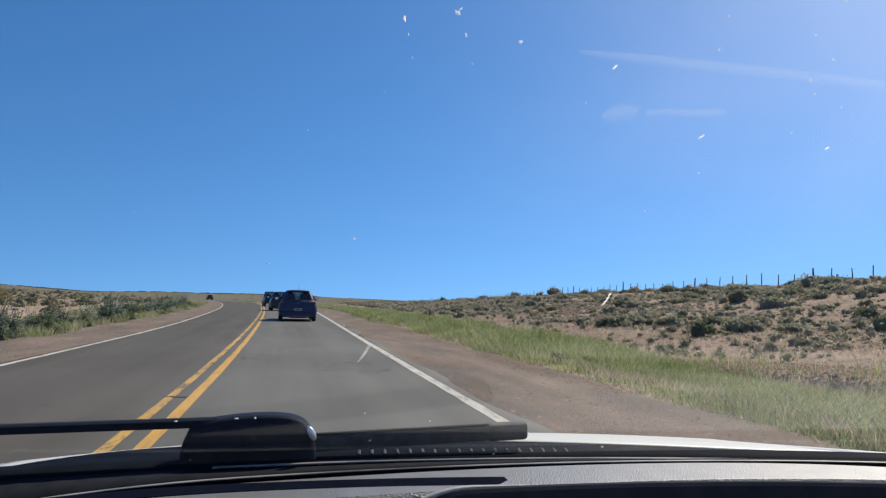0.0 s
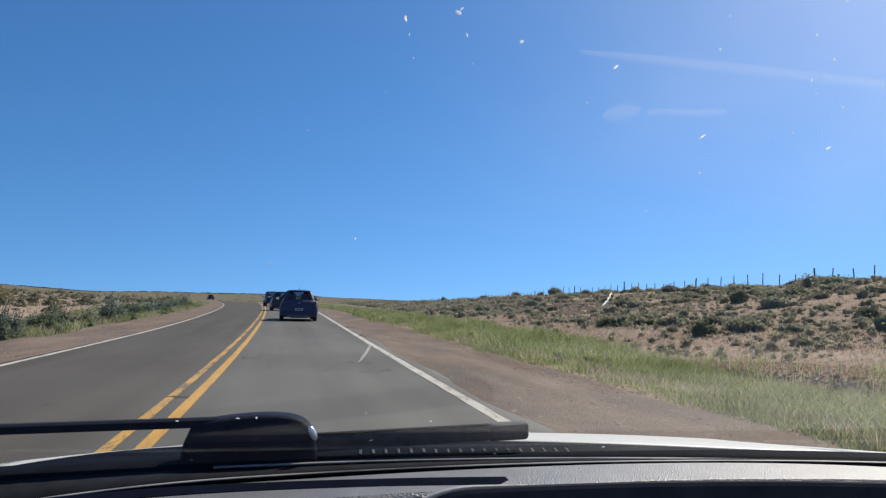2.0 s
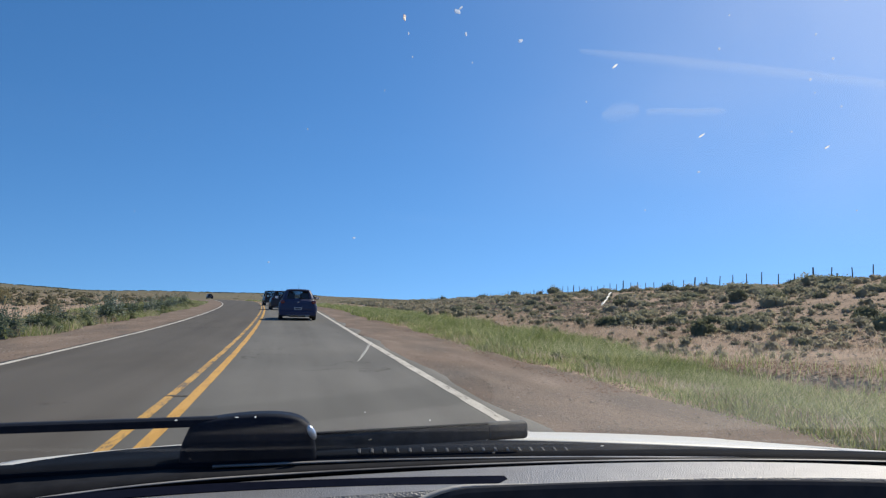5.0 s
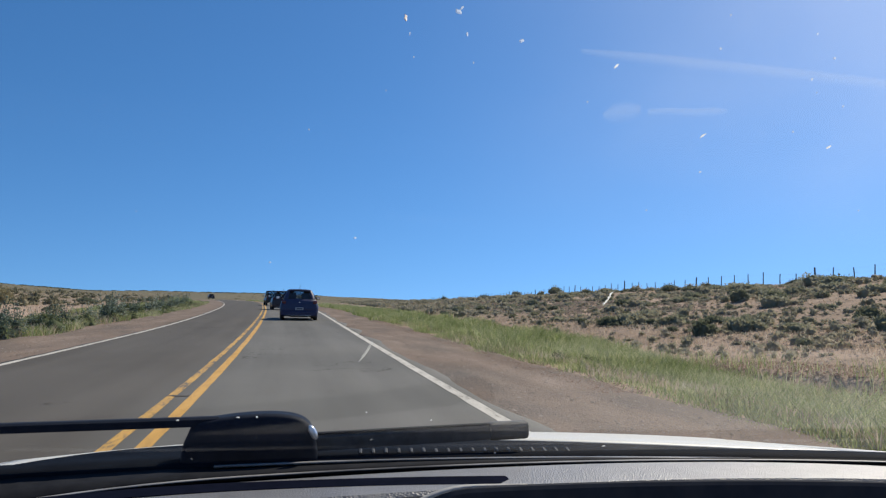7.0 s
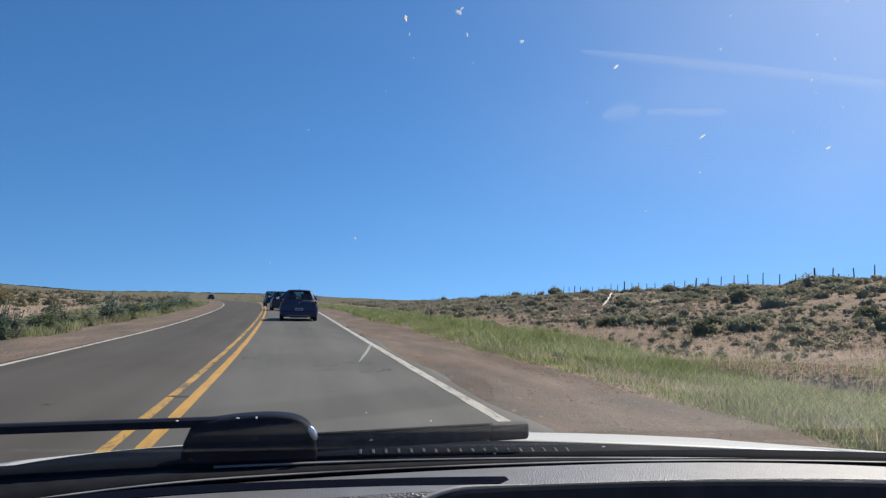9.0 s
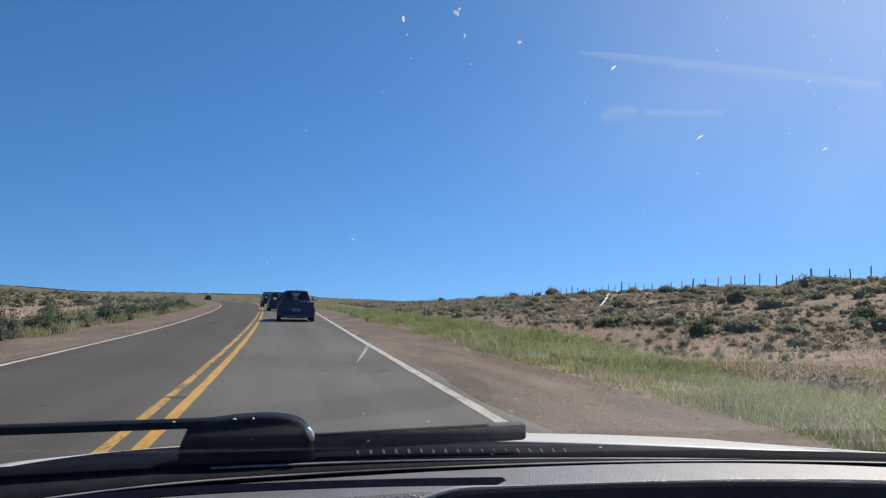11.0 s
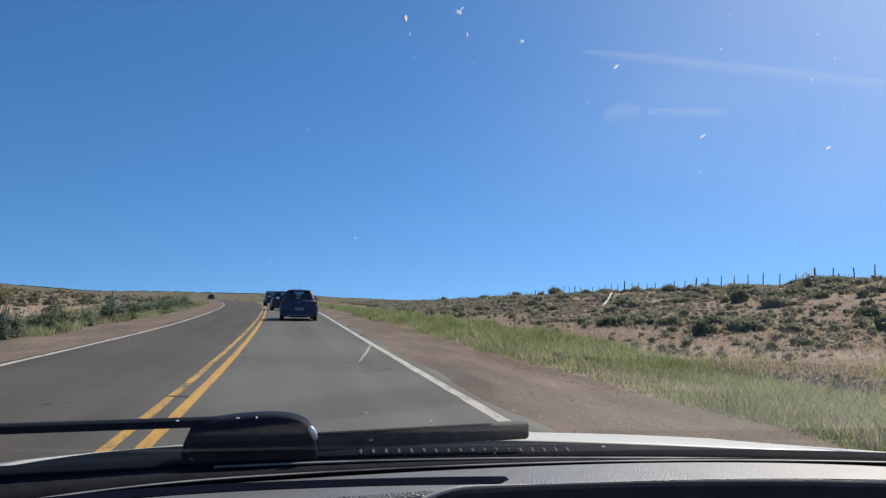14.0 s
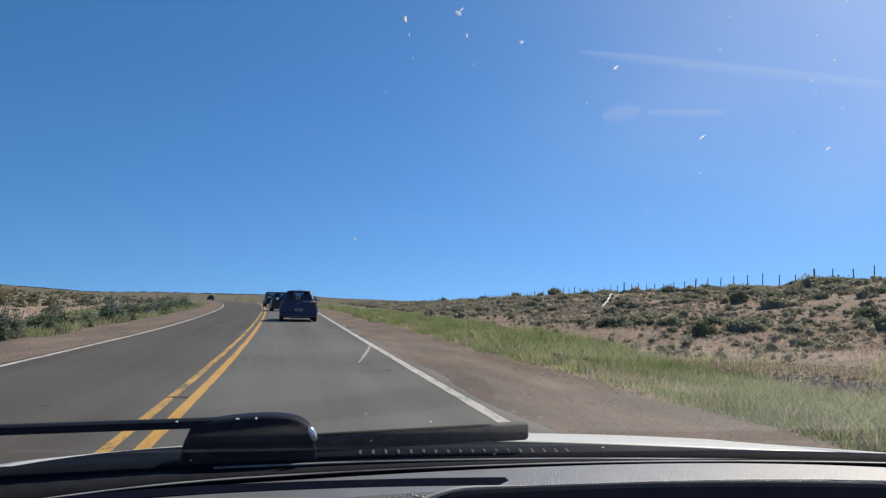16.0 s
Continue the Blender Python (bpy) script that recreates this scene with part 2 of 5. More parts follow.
# thin dried smears let the view through
M_FAINT = mat("thin_splat", ((0.3, (0.62, 0.64, 0.64)), (0.7, (0.8, 0.81, 0.8))), 300.0, 0.6, leaf=0.8)
fn = M_FAINT.node_tree
fout = fn.nodes["Material Output"].inputs["Surface"]
fmx, ftr = fn.nodes.new("ShaderNodeMixShader"), fn.nodes.new("ShaderNodeBsdfTransparent")
fmx.inputs[0].default_value = 0.45
fn.links.new(fout.links[0].from_socket, fmx.inputs[1])
fn.links.new(ftr.outputs[0], fmx.inputs[2])
fn.links.new(fmx.outputs[0], fout)

M_SMUDGE = M_FAINT.copy()
M_SMUDGE.name = "dusty_smudge"
next(n for n in M_SMUDGE.node_tree.nodes if n.type == "MIX_SHADER" and n.inputs[2].links[0].from_node.type == "BSDF_TRANSPARENT").inputs[0].default_value = 0.88
M_VEIL = M_FAINT.copy()
M_VEIL.name = "greasy_film"
next(n for n in M_VEIL.node_tree.nodes if n.type == "MIX_SHADER" and n.inputs[2].links[0].from_node.type == "BSDF_TRANSPARENT").inputs[0].default_value = 0.975
M_DASH = mat("grained_dash", ((0.35, (0.065, 0.064, 0.062)), (0.65, (0.105, 0.103, 0.10))), 20.0, 0.5, spec=1.0)
M_DASH.node_tree.nodes["Principled BSDF"].inputs["IOR"].default_value = 1.8
dn = M_DASH.node_tree
vor = dn.nodes.new("ShaderNodeTexVoronoi")
vor.inputs["Scale"].default_value = 400
dco = dn.nodes.new("ShaderNodeTexCoord")
dbp = dn.nodes.new("ShaderNodeBump")
dbp.inputs["Strength"].default_value = 0.9
dbp.inputs["Distance"].default_value = 0.0009
dn.links.new(dco.outputs["Object"], vor.inputs["Vector"])
dn.links.new(vor.outputs["Distance"], dbp.inputs["Height"])
dn.links.new(dbp.outputs["Normal"], dn.nodes["Principled BSDF"].inputs["Normal"])


def pane(name, tint, f0=0.04, haze=0.02):
    """Thin glass: clear, with the mirror of its surface by Fresnel."""
    m = bpy.data.materials.new(name)
    m.use_nodes = True
    t = m.node_tree
    t.nodes.remove(t.nodes["Principled BSDF"])
    tr, gl = t.nodes.new("ShaderNodeBsdfTransparent"), t.nodes.new("ShaderNodeBsdfGlossy")
    tr.inputs["Color"].default_value = (*tint, 1)
    gl.inputs["Roughness"].default_value = haze
    lw, pw, mr, mx = (t.nodes.new(k) for k in ("ShaderNodeLayerWeight", "ShaderNodeMath", "ShaderNodeMath", "ShaderNodeMixShader"))
    lw.inputs["Blend"].default_value = 0.5
    pw.operation, mr.operation = "POWER", "MULTIPLY_ADD"
    pw.inputs[1].default_value = 5.0
    mr.inputs[1].default_value, mr.inputs[2].default_value = 0.55 * (1 - f0), f0
    t.links.new(lw.outputs["Facing"], pw.inputs[0])
    t.links.new(pw.outputs[0], mr.inputs[0])
    t.links.new(mr.outputs[0], mx.inputs[0])
    t.links.new(tr.outputs[0], mx.inputs[1])
    t.links.new(gl.outputs[0], mx.inputs[2])
    t.links.new(mx.outputs[0], t.nodes["Material Output"].inputs["Surface"])
    return m


M_SCREEN = pane("windscreen_glass", (0.97, 0.99, 0.99), 0.055, 0.09)
# reflection haze of the dash painted as a film, thicker low down right, with fine dust specks
sn = M_SCREEN.node_tree
sco, sxy, sup, sac, sgr, sst, spk, sdf = (sn.nodes.new("ShaderNode" + k) for k in ("TexCoord", "SeparateXYZ", "MapRange", "MapRange", "TexNoise", "MapRange", "TexVoronoi", "BsdfTranslucent"))
sn.links.new(sco.outputs["Object"], sxy.inputs[0])
for node, axis, a, b in ((sup, "Z", 1.19, 1.06), (sac, "X", -0.15, 0.40)):
    node.interpolation_type = "SMOOTHSTEP"
    node.inputs["From Min"].default_value, node.inputs["From Max"].default_value = a, b
    sn.links.new(sxy.outputs[axis], node.inputs["Value"])
sgr.inputs["Scale"].default_value, sgr.inputs["Detail"].default_value = 9.0, 6.0
sn.links.new(sco.outputs["Object"], sgr.inputs["Vector"])
spk.inputs["Scale"].default_value = 420
sn.links.new(sco.outputs["Object"], spk.inputs["Vector"])
sst.inputs["From Min"].default_value, sst.inputs["From Max"].default_value = 0.28, 0.12
sst.inputs["To Min"].default_value, sst.inputs["To Max"].default_value = 0.09, 0.21
sn.links.new(spk.outputs["Distance"], sst.inputs["Value"])
amount = sst.outputs["Result"]
for other in (sup.outputs["Result"], sac.outputs["Result"], sgr.outputs["Fac"]):
    mul = sn.nodes.new("ShaderNodeMath")
    mul.operation = "MULTIPLY"
    sn.links.new(amount, mul.inputs[0])
    sn.links.new(other, mul.inputs[1])
    amount = mul.outputs[0]
# and sun glare painted as a thin veil higher up to the right
svu, svm, svs = sn.nodes.new("ShaderNodeMapRange"), sn.nodes.new("ShaderNodeMath"), sn.nodes.new("ShaderNodeMath")
svu.interpolation_type = "SMOOTHSTEP"
for key, v in (("From Min", 1.25), ("From Max", 1.38), ("To Max", 0.14)):
    svu.inputs[key].default_value = v
svm.operation = "MULTIPLY"
sn.links.new(sxy.outputs["Z"], svu.inputs["Value"])
sac2 = sn.nodes.new("ShaderNodeMapRange")
sac2.interpolation_type = "SMOOTHSTEP"
sac2.inputs["From Min"].default_value, sac2.inputs["From Max"].default_value = -0.22, 0.06
sn.links.new(sxy.outputs["X"], sac2.inputs["Value"])
svg = sn.nodes.new("ShaderNodeMath")
svg.operation = "MULTIPLY"
sn.links.new(sac2.outputs["Result"], svg.inputs[0])
sn.links.new(sgr.outputs["Fac"], svg.inputs[1])
sn.links.new(svu.outputs["Result"], svm.inputs[0])
sn.links.new(svg.outputs[0], svm.inputs[1])
sn.links.new(amount, svs.inputs[0])
sn.links.new(svm.outputs[0], svs.inputs[1])
amount = svs.outputs[0]
sdf.inputs["Color"].default_value = (0.8, 0.77, 0.7, 1)
sout, smx = sn.nodes["Material Output"].inputs["Surface"], sn.nodes.new("ShaderNodeMixShader")
sn.links.new(amount, smx.inputs[0])
sn.links.new(sout.links[0].from_socket, smx.inputs[1])
sn.links.new(sdf.outputs[0], smx.inputs[2])
sn.links.new(smx.outputs[0], sout)
M_TINTED = pane("tinted_glass", (0.60, 0.65, 0.68), 0.05)


def car_paint(name, c):
    return plain(name, c, 0.5, 0.0, coat=0.22, vary=0.03, scale=3)


# ---- mesh helpers ----


def empty(name, m=None):
    ob = new(name)
    ob.empty_display_size = 0.2
    if m is not None:
        ob.matrix_world = m
    return ob


def part(name, bm, material, parent=None, label="", smooth=False):
    me = bpy.data.meshes.new(name)
    bmesh.ops.recalc_face_normals(bm, faces=bm.faces[:])
    bm.to_mesh(me)
    bm.free()
    me.materials.append(material)
    if smooth:
        me.polygons.foreach_set("use_smooth", [True] * len(me.polygons))
    ob = new(name, me)
    if parent:
        ob.parent = parent
    if label:
        ob["label"] = label
    return ob


def box(bm, c, s, m=None, bevel=0.0, seg=2):
    made = bmesh.ops.create_cube(bm, size=1.0)["verts"]
    bmesh.ops.scale(bm, vec=s, verts=made)
    if bevel:
        edges = list({e for v in made for e in v.link_edges})
        made = bmesh.ops.bevel(bm, geom=edges, offset=bevel, segments=seg, affect="EDGES", profile=0.5)["verts"]
    if m is not None:
        bmesh.ops.transform(bm, matrix=m, verts=made)
    bmesh.ops.translate(bm, vec=c, verts=made)
    return made


def tube(bm, a, b, ra, rb, n=8):
    a, b = Vector(a), Vector(b)
    q = (b - a).to_track_quat("Z", "Y")
    rings = []
    for p, r in ((a, ra), (b, rb)):
        rings.append([bm.verts.new(p + q @ Vector((r * math.cos(k * math.tau / n), r * math.sin(k * math.tau / n), 0))) for k in range(n)])
    for k in range(n):
        bm.faces.new((rings[0][k], rings[0][(k + 1) % n], rings[1][(k + 1) % n], rings[1][k]))
    bm.faces.new(rings[0][::-1])
    bm.faces.new(rings[1])


def loft(bm, rings, closed=True, caps=True):
    """Joins rings of points (all of one length) by quads."""
    vs = [[bm.verts.new(p) for p in r] for r in rings]
    n = len(vs[0])
    for a, b in zip(vs, vs[1:]):
        for k in range(n if closed else n - 1):
            bm.faces.new((a[k], a[(k + 1) % n], b[(k + 1) % n], b[k]))
    if caps and closed:
        bm.faces.new(vs[0][::-1])
        bm.faces.new(vs[-1])
    return vs


def slab(bm, outline, depth):
    """A flat outline of points pushed along depth."""
    d = Vector(depth)
    a = [bm.verts.new(p) for p in outline]
    b = [bm.verts.new(Vector(p) + d) for p in outline]
    bm.faces.new(a)
    bm.faces.new(b[::-1])
    for k in range(len(a)):
        j = (k + 1) % len(a)
        bm.faces.new((a[j], a[k], b[k], b[j]))


def raw_mesh(name, verts, faces_n, loops, material, smooth=False):
    """A mesh from arrays: corner coordinates, the size of each face and the corners of all faces."""
    me = bpy.data.meshes.new(name)
    verts = np.asarray(verts, np.float32)
    loops = np.asarray(loops, np.int32)
    sizes = np.asarray(faces_n, np.int32)
    me.vertices.add(len(verts))
    me.vertices.foreach_set("co", verts.ravel())
    me.loops.add(len(loops))
    me.loops.foreach_set("vertex_index", loops)
    me.polygons.add(len(sizes))
    starts = np.concatenate(([0], np.cumsum(sizes)[:-1])).astype(np.int32)
    me.polygons.foreach_set("loop_start", starts)
    if smooth:
        me.polygons.foreach_set("use_smooth", np.ones(len(sizes), bool))
    me.materials.append(material)
    me.update(calc_edges=True)
    me.validate()
    return me


def sheet(name, grid, material, smooth=True, uv=None):
    """A mesh from a (rows, columns, 3) array of points."""
    r, c = grid.shape[:2]
    i = np.arange(r * c).reshape(r, c)
    q = np.stack([i[:-1, :-1], i[:-1, 1:], i[1:, 1:], i[1:, :-1]], -1).reshape(-1, 4)
    me = raw_mesh(name, grid.reshape(-1, 3), np.full(len(q), 4), q.ravel(), material, smooth)
    if uv is not None:
        lay = me.uv_layers.new(name="lane")
        lay.data.foreach_set("uv", uv.reshape(-1, 2)[q.ravel()].astype(np.float32).ravel())
    return new(name, me)


# ---- the plan of road and land ----


def ease(a, b, v):
    s = np.clip((np.asarray(v, float) - a) / (b - a), 0, 1)
    return s * s * (3 - 2 * s)


def rise(y):
    return 0.12 * ease(10, 60, y)


def left_line(y):
    return -4.72 - np.maximum(0, y - 22) ** 1.55 / 170


def middle_line(y):
    return -1.28 - np.maximum(0, y - 8) ** 1.6 / 430


def right_line(y):
    return 2.15 - 0.0058 * np.maximum(0, y - 8) - np.maximum(0, y - 68) ** 1.6 / 130


def wave(x, y, size, seed):
    """Smooth unevenness between about -1 and 1."""
    rnd = np.random.RandomState(seed)
    out = np.zeros(np.broadcast(x, y).shape)
    for k in range(5):
        a, p, s = rnd.uniform(0, math.tau), rnd.uniform(0, math.tau), size * rnd.uniform(0.6, 1.6)
        out = out + np.sin((x * math.cos(a) + y * math.sin(a)) * math.tau / s + p)
    return out / 3.0


def ridge(y):
    return np.interp(y, (-60, 0, 40, 49, 57, 67, 76, 102, 132, 183, 300, 500), (8, 5.4, 3.75, 3.5, 3.3, 3.0, 2.9, 2.45, 1.95, 1.0, 0.6, 0.3))


def land(x, y):
    """The height of the ground."""
    x, y = np.asarray(x, float), np.asarray(y, float)
    z = rise(y)
    off_right = x - right_line(y)
    off_left = left_line(y) - x
    z = z - 0.12 * (1 - ease(2.35, 2.95, off_right)) * (1 - ease(1.95, 2.6, off_left - 0.01 * np.maximum(0, y - 15)))
    z = z - 0.3 * ease(2.6, 5.5, off_right) * (1 - ease(7.5, 11.5, off_right))
    z = z + 0.36 * ease(6.8, 7.35, off_right + 0.25 * wave(x, y, 3.0, 9)) * (1 - ease(9.5, 13, off_right)) * (1 - ease(11, 17, y)) * ease(0, 5, y)
    z = z + ridge(y) * ease(9, 46, x) * (1 - 0.25 * ease(46, 110, x))
    z = z - 0.15 * ease(2.2, 3.5, off_left) + 1.3 * ease(12, 70, -x) * ease(20, 110, y)
    z = z + 0.10 * wave(x, y, 7.0, 3) * (ease(6, 12, off_right) + ease(4, 9, off_left))
    z = z + 0.25 * wave(x, y, 26.0, 5) * (ease(14, 30, off_right) + ease(12, 40, off_left))
    r, az = np.hypot(x, y), np.degrees(np.arctan2(x, y))
    far = np.interp(az, (-60, -21, -17.5, -15, -9.7, -3.4, 1.4, 8, 13, 40), (16, 9.8, 6.3, 4.0, 5.0, 5.5, 4.6, 1.4, 0.6, 0.5))
    k = ease(300, 1000, r)
    return z * (1 - k) + (far + 0.5 * wave(x, y, 160.0, 7)) * k


# ---- ground ----
az = np.radians(np.concatenate((np.linspace(-180, -34, 50)[:-1], np.linspace(-34, 56, 340), np.linspace(56, 180, 45)[1:])))
rad = np.concatenate((np.linspace(0.5, 6, 10)[:-1], 6 * (4500 / 6) ** np.linspace(0, 1, 220)))
AA, RR = np.meshgrid(az, rad)
GX, GY = RR * np.sin(AA), RR * np.cos(AA)
ground = sheet("ground", np.stack((GX, GY, land(GX, GY)), -1), M_GROUND)
tagged(ground, "dry tan steppe soil rising to a low ridge", "ground", kind="structure")

# ---- road ----
ys = np.concatenate((np.linspace(-14, 60, 150)[:-1], np.linspace(60, 300, 120)))


def strip(name, left, right, z, material, cols=2, jag=0.0, seed=0, skirt=0.0):
    """A strip of the road's length between two lines."""
    rnd = np.random.RandomState(seed)
    a = left(ys) + jag * rnd.uniform(-1, 1, len(ys))
    b = right(ys) + jag * rnd.uniform(-1, 1, len(ys))
    s = np.linspace(0, 1, cols)[None, :]
    gx = a[:, None] * (1 - s) + b[:, None] * s
    gy = np.repeat(ys[:, None], cols, 1)
    gz = rise(gy) + z
    if jag > 0.04:
        gz = gz + 0.008 * wave(gx, gy, 1.1, seed) + 0.008 * wave(gx, gy * 0.15, 0.7, seed + 1)
    if skirt:
        gx = np.concatenate((gx[:, :1] - 0.02, gx, gx[:, -1:] + 0.02), 1)
        gy = np.concatenate((gy[:, :1], gy, gy[:, -1:]), 1)
        gz = np.concatenate((gz[:, :1] - skirt, gz, gz[:, -1:] - skirt), 1)
    return sheet(name, np.stack((gx, gy, gz), -1), material, True, np.stack((gx - middle_line(gy), gy), -1))


tagged(strip("road", lambda y: left_line(y) - 0.14, lambda y: right_line(y) + 0.27 + 0.15 * wave(0 * y, y, 4, 61) * ease(3, 6, y), 0.0, M_LANE, 28, 0.03, 1, 0.06),
       "grey worn two-lane asphalt road curving left", "road", kind="structure")
tagged(strip("shoulder_right", lambda y: right_line(y) + 0.15, lambda y: right_line(y) + 2.75 + 0.22 * wave(0 * y, y, 5, 11), -0.014, M_SHOULDER, 26, 0.05, 2, 0.25),
       "brown gravel and dirt road shoulder", "shoulder", kind="structure")
tagged(strip("shoulder_left", lambda y: left_line(y) - 2.3 - 0.01 * np.maximum(0, y - 15) + 0.2 * wave(0 * y, y, 5, 12), lambda y: left_line(y) - 0.13, -0.014, M_SHOULDER, 26, 0.05, 3, 0.25),
       "brown gravel and dirt road shoulder", "shoulder", kind="structure")


def line(name, centre, width, material, label, seed):
    ob = strip(name, lambda y: centre(y) - width / 2, lambda y: centre(y) + width / 2, 0.004, material, 3, 0.006, seed)
    tagged(ob, label, "road marking", "road markings")


line("road_marking", left_line, 0.12, M_WHITE, "thin worn white edge line on asphalt", 4)
line("road_marking", right_line, 0.15, M_WHITE, "worn white edge line beside the dirt shoulder", 5)
line("road_marking", lambda y: middle_line(y) + 0.135, 0.125, M_YELLOW, "yellow centre line of a double pair", 6)
line("road_marking", lambda y: middle_line(y) - 0.135, 0.105, M_YELLOW_WORN, "yellow centre line of a double pair, worn", 7)


def road_patch(x, y, wide, long, seed):
    """An uneven dark repair or stain on the asphalt."""
    r = random.Random(seed)
    bm = bmesh.new()
    pts = []
    for k in range(18):
        g = k / 18 * math.tau
        q = r.uniform(0.45, 1.25)
        pts.append(Vector((x + q * wide / 2 * math.cos(g), y + q * long / 2 * math.sin(g), 0)))
    for p in pts:
        p.z = float(rise(p.y)) + 0.007
    bm.faces.new([bm.verts.new(p) for p in pts])
    tagged(part("road_patch", bm, M_PATCH), "dark worn patch on the grey asphalt", "road patch", "patches on the road")


for k, (px, py, pw, pl) in enumerate(((-1.36, 8.85, 0.26, 0.16), (-2.62, 8.3, 0.10, 0.05), (-2.45, 8.42, 0.06, 0.04), (0.5, 9.2, 0.12, 0.05))):
    road_patch(px, py, pw, pl, k)
# ---- grass and scrub ----


def blades(name, x, y, height, width, lean, material, label, category="grass", base=None, seed=0):
    """Many grass blades in one mesh, each a bent, tapered leaf."""
    rnd = np.random.RandomState(seed)
    n = len(x)
    z = (land(x, y) if base is None else base) - 0.01
    a = rnd.uniform(0, math.tau, n)
    h = height * rnd.uniform(0.45, 1.15, n)
    w = width * rnd.uniform(0.6, 1.4, n)
    le = lean * h * rnd.uniform(0.2, 1.3, n)
    b = rnd.uniform(0, math.tau, n)
    ux, uy = np.cos(a) * w / 2, np.sin(a) * w / 2
    bx, by = np.cos(b) * le, np.sin(b) * le
    v = np.stack((
        np.stack((x - ux, y - uy, z), -1), np.stack((x + ux, y + uy, z), -1),
        np.stack((x + ux * 0.8 + bx * 0.35, y + uy * 0.8 + by * 0.35, z + h * 0.6), -1),
        np.stack((x - ux * 0.8 + bx * 0.35, y - uy * 0.8 + by * 0.35, z + h * 0.6), -1),
        np.stack((x + bx, y + by, z + h), -1)), 1).reshape(-1, 3)
    k = np.arange(n)[:, None] * 5
    loops = np.concatenate((k + np.array([[0, 1, 2, 3]]), k + np.array([[3, 2, 4]])), 1)
    ob = new(name, raw_mesh(name, v, np.tile((4, 3), n), loops.ravel(), material))
    return tagged(ob, label, category, kind="stuff")


def patchy(x, y, size, seed, low):
    """Which points stay, so that the growth is uneven."""
    r = np.random.RandomState(seed + 50)
    return wave(x, y, size, seed) * 0.6 + wave(x, y, size / 4, seed + 1) * 0.4 + r.uniform(-0.5, 0.5, len(x)) > low


rs = np.random.RandomState(21)


def spread_band(n, y0, y1, near, far, power=1.6, side=1):
    """Points along the road's side, denser near the camera."""
    y = y0 + (y1 - y0) * rs.uniform(0, 1, n) ** power
    s = rs.uniform(0, 1, n)
    off = near(y) * (1 - s) + far(y) * s
    x = right_line(y) + off if side > 0 else left_line(y) - off
    return x, y, s


x, y, s = spread_band(168000, 4, 120, lambda y: 2.55 + 0.35 * wave(0 * y, y, 4, 31), lambda y: 6.8 + 1.8 * ease(14, 26, y), 1.7)
keep = patchy(x, y, 7, 32, -0.35 - 0.35 * ease(0, 0.3, s))
tall = (0.30 + 0.70 * ease(0.0, 0.28, s)) * (0.75 + 0.35 * wave(x, y, 3.0, 39))
blades("verge_grass", x[keep], y[keep], (0.35 + 0.23 * ease(10, 17, y[keep])) * np.maximum(0.25, tall[keep]), 0.013 + 0.008 * ease(14, 40, y[keep]), 0.75, M_GRASS,
       "tall green and yellowing grass along the road shoulder", seed=1)
x, y, s = spread_band(34000, 38, 190, lambda y: 2.5 + 0.4 * wave(0 * y, y, 9, 31), lambda y: 7.5 + 0 * y, 1.3)
blades("verge_grass", x, y, 0.36, 0.06, 0.7, M_GRASS, "green grass strip running along the road into the distance", seed=7)
x, y, s = spread_band(26000, 45, 190, lambda y: 2.6 + 0.02 * y, lambda y: 7.0 + 0.02 * y, 1.3, -1)
blades("verge_grass", x, y, 0.36, 0.06, 0.7, M_GRASS, "green grass strip along the far roadside", seed=8)
x, y, s = spread_band(52000, 4, 80, lambda y: 3.1 + 0.4 * wave(0 * y, y, 4, 31), lambda y: 6.7 + 0.6 * ease(14, 22, y), 1.8)
keep = patchy(x, y, 4, 44, -0.3)
blades("seeding_grass", x[keep], y[keep], 0.22, 0.011, 0.7, M_STRAW, "pale ripe grass stalks among the green verge", seed=6)
x, y, s = spread_band(60000, 5, 90, lambda y: 5.5 + 0 * y, lambda y: 15 + 0 * y, 1.5)
keep = patchy(x, y, 8, 34, -0.35)
blades("dry_grass", x[keep], y[keep], 0.15, 0.012, 0.9, M_STRAW, "pale dry straw grass between verge and bank", seed=2)
x, y, s = spread_band(60000, 14, 130, lambda y: 2.3 + 0.3 * wave(0 * y, y, 5, 35), lambda y: 5.6 + 0.02 * y, 1.3, -1)
keep = patchy(x, y, 6, 36, -0.15)
blades("verge_grass", x[keep], y[keep], 0.36, 0.02, 0.6, M_GRASS, "green grass on the far roadside verge", seed=3)
x, y, s = spread_band(16000, 15, 90, lambda y: 2.4 + 0.3 * wave(0 * y, y, 5, 35), lambda y: 6.0 + 0.02 * y, 1.4, -1)
keep = patchy(x, y, 5, 47, 0.0)
blades("seeding_grass", x[keep], y[keep], 0.40, 0.016, 0.5, M_STRAW, "pale ripe grass stalks on the far verge", seed=9)
x, y, s = spread_band(4500, 5, 24, lambda y: 6.3 + 0 * y, lambda y: 8.4 + 0 * y, 1.1)
keep = patchy(x, y, 3, 52, -0.1)
blades("seeding_grass", x[keep], y[keep], 0.34, 0.012, 0.5, M_GRASS, "thin green stalks along the ditch edge", seed=11)
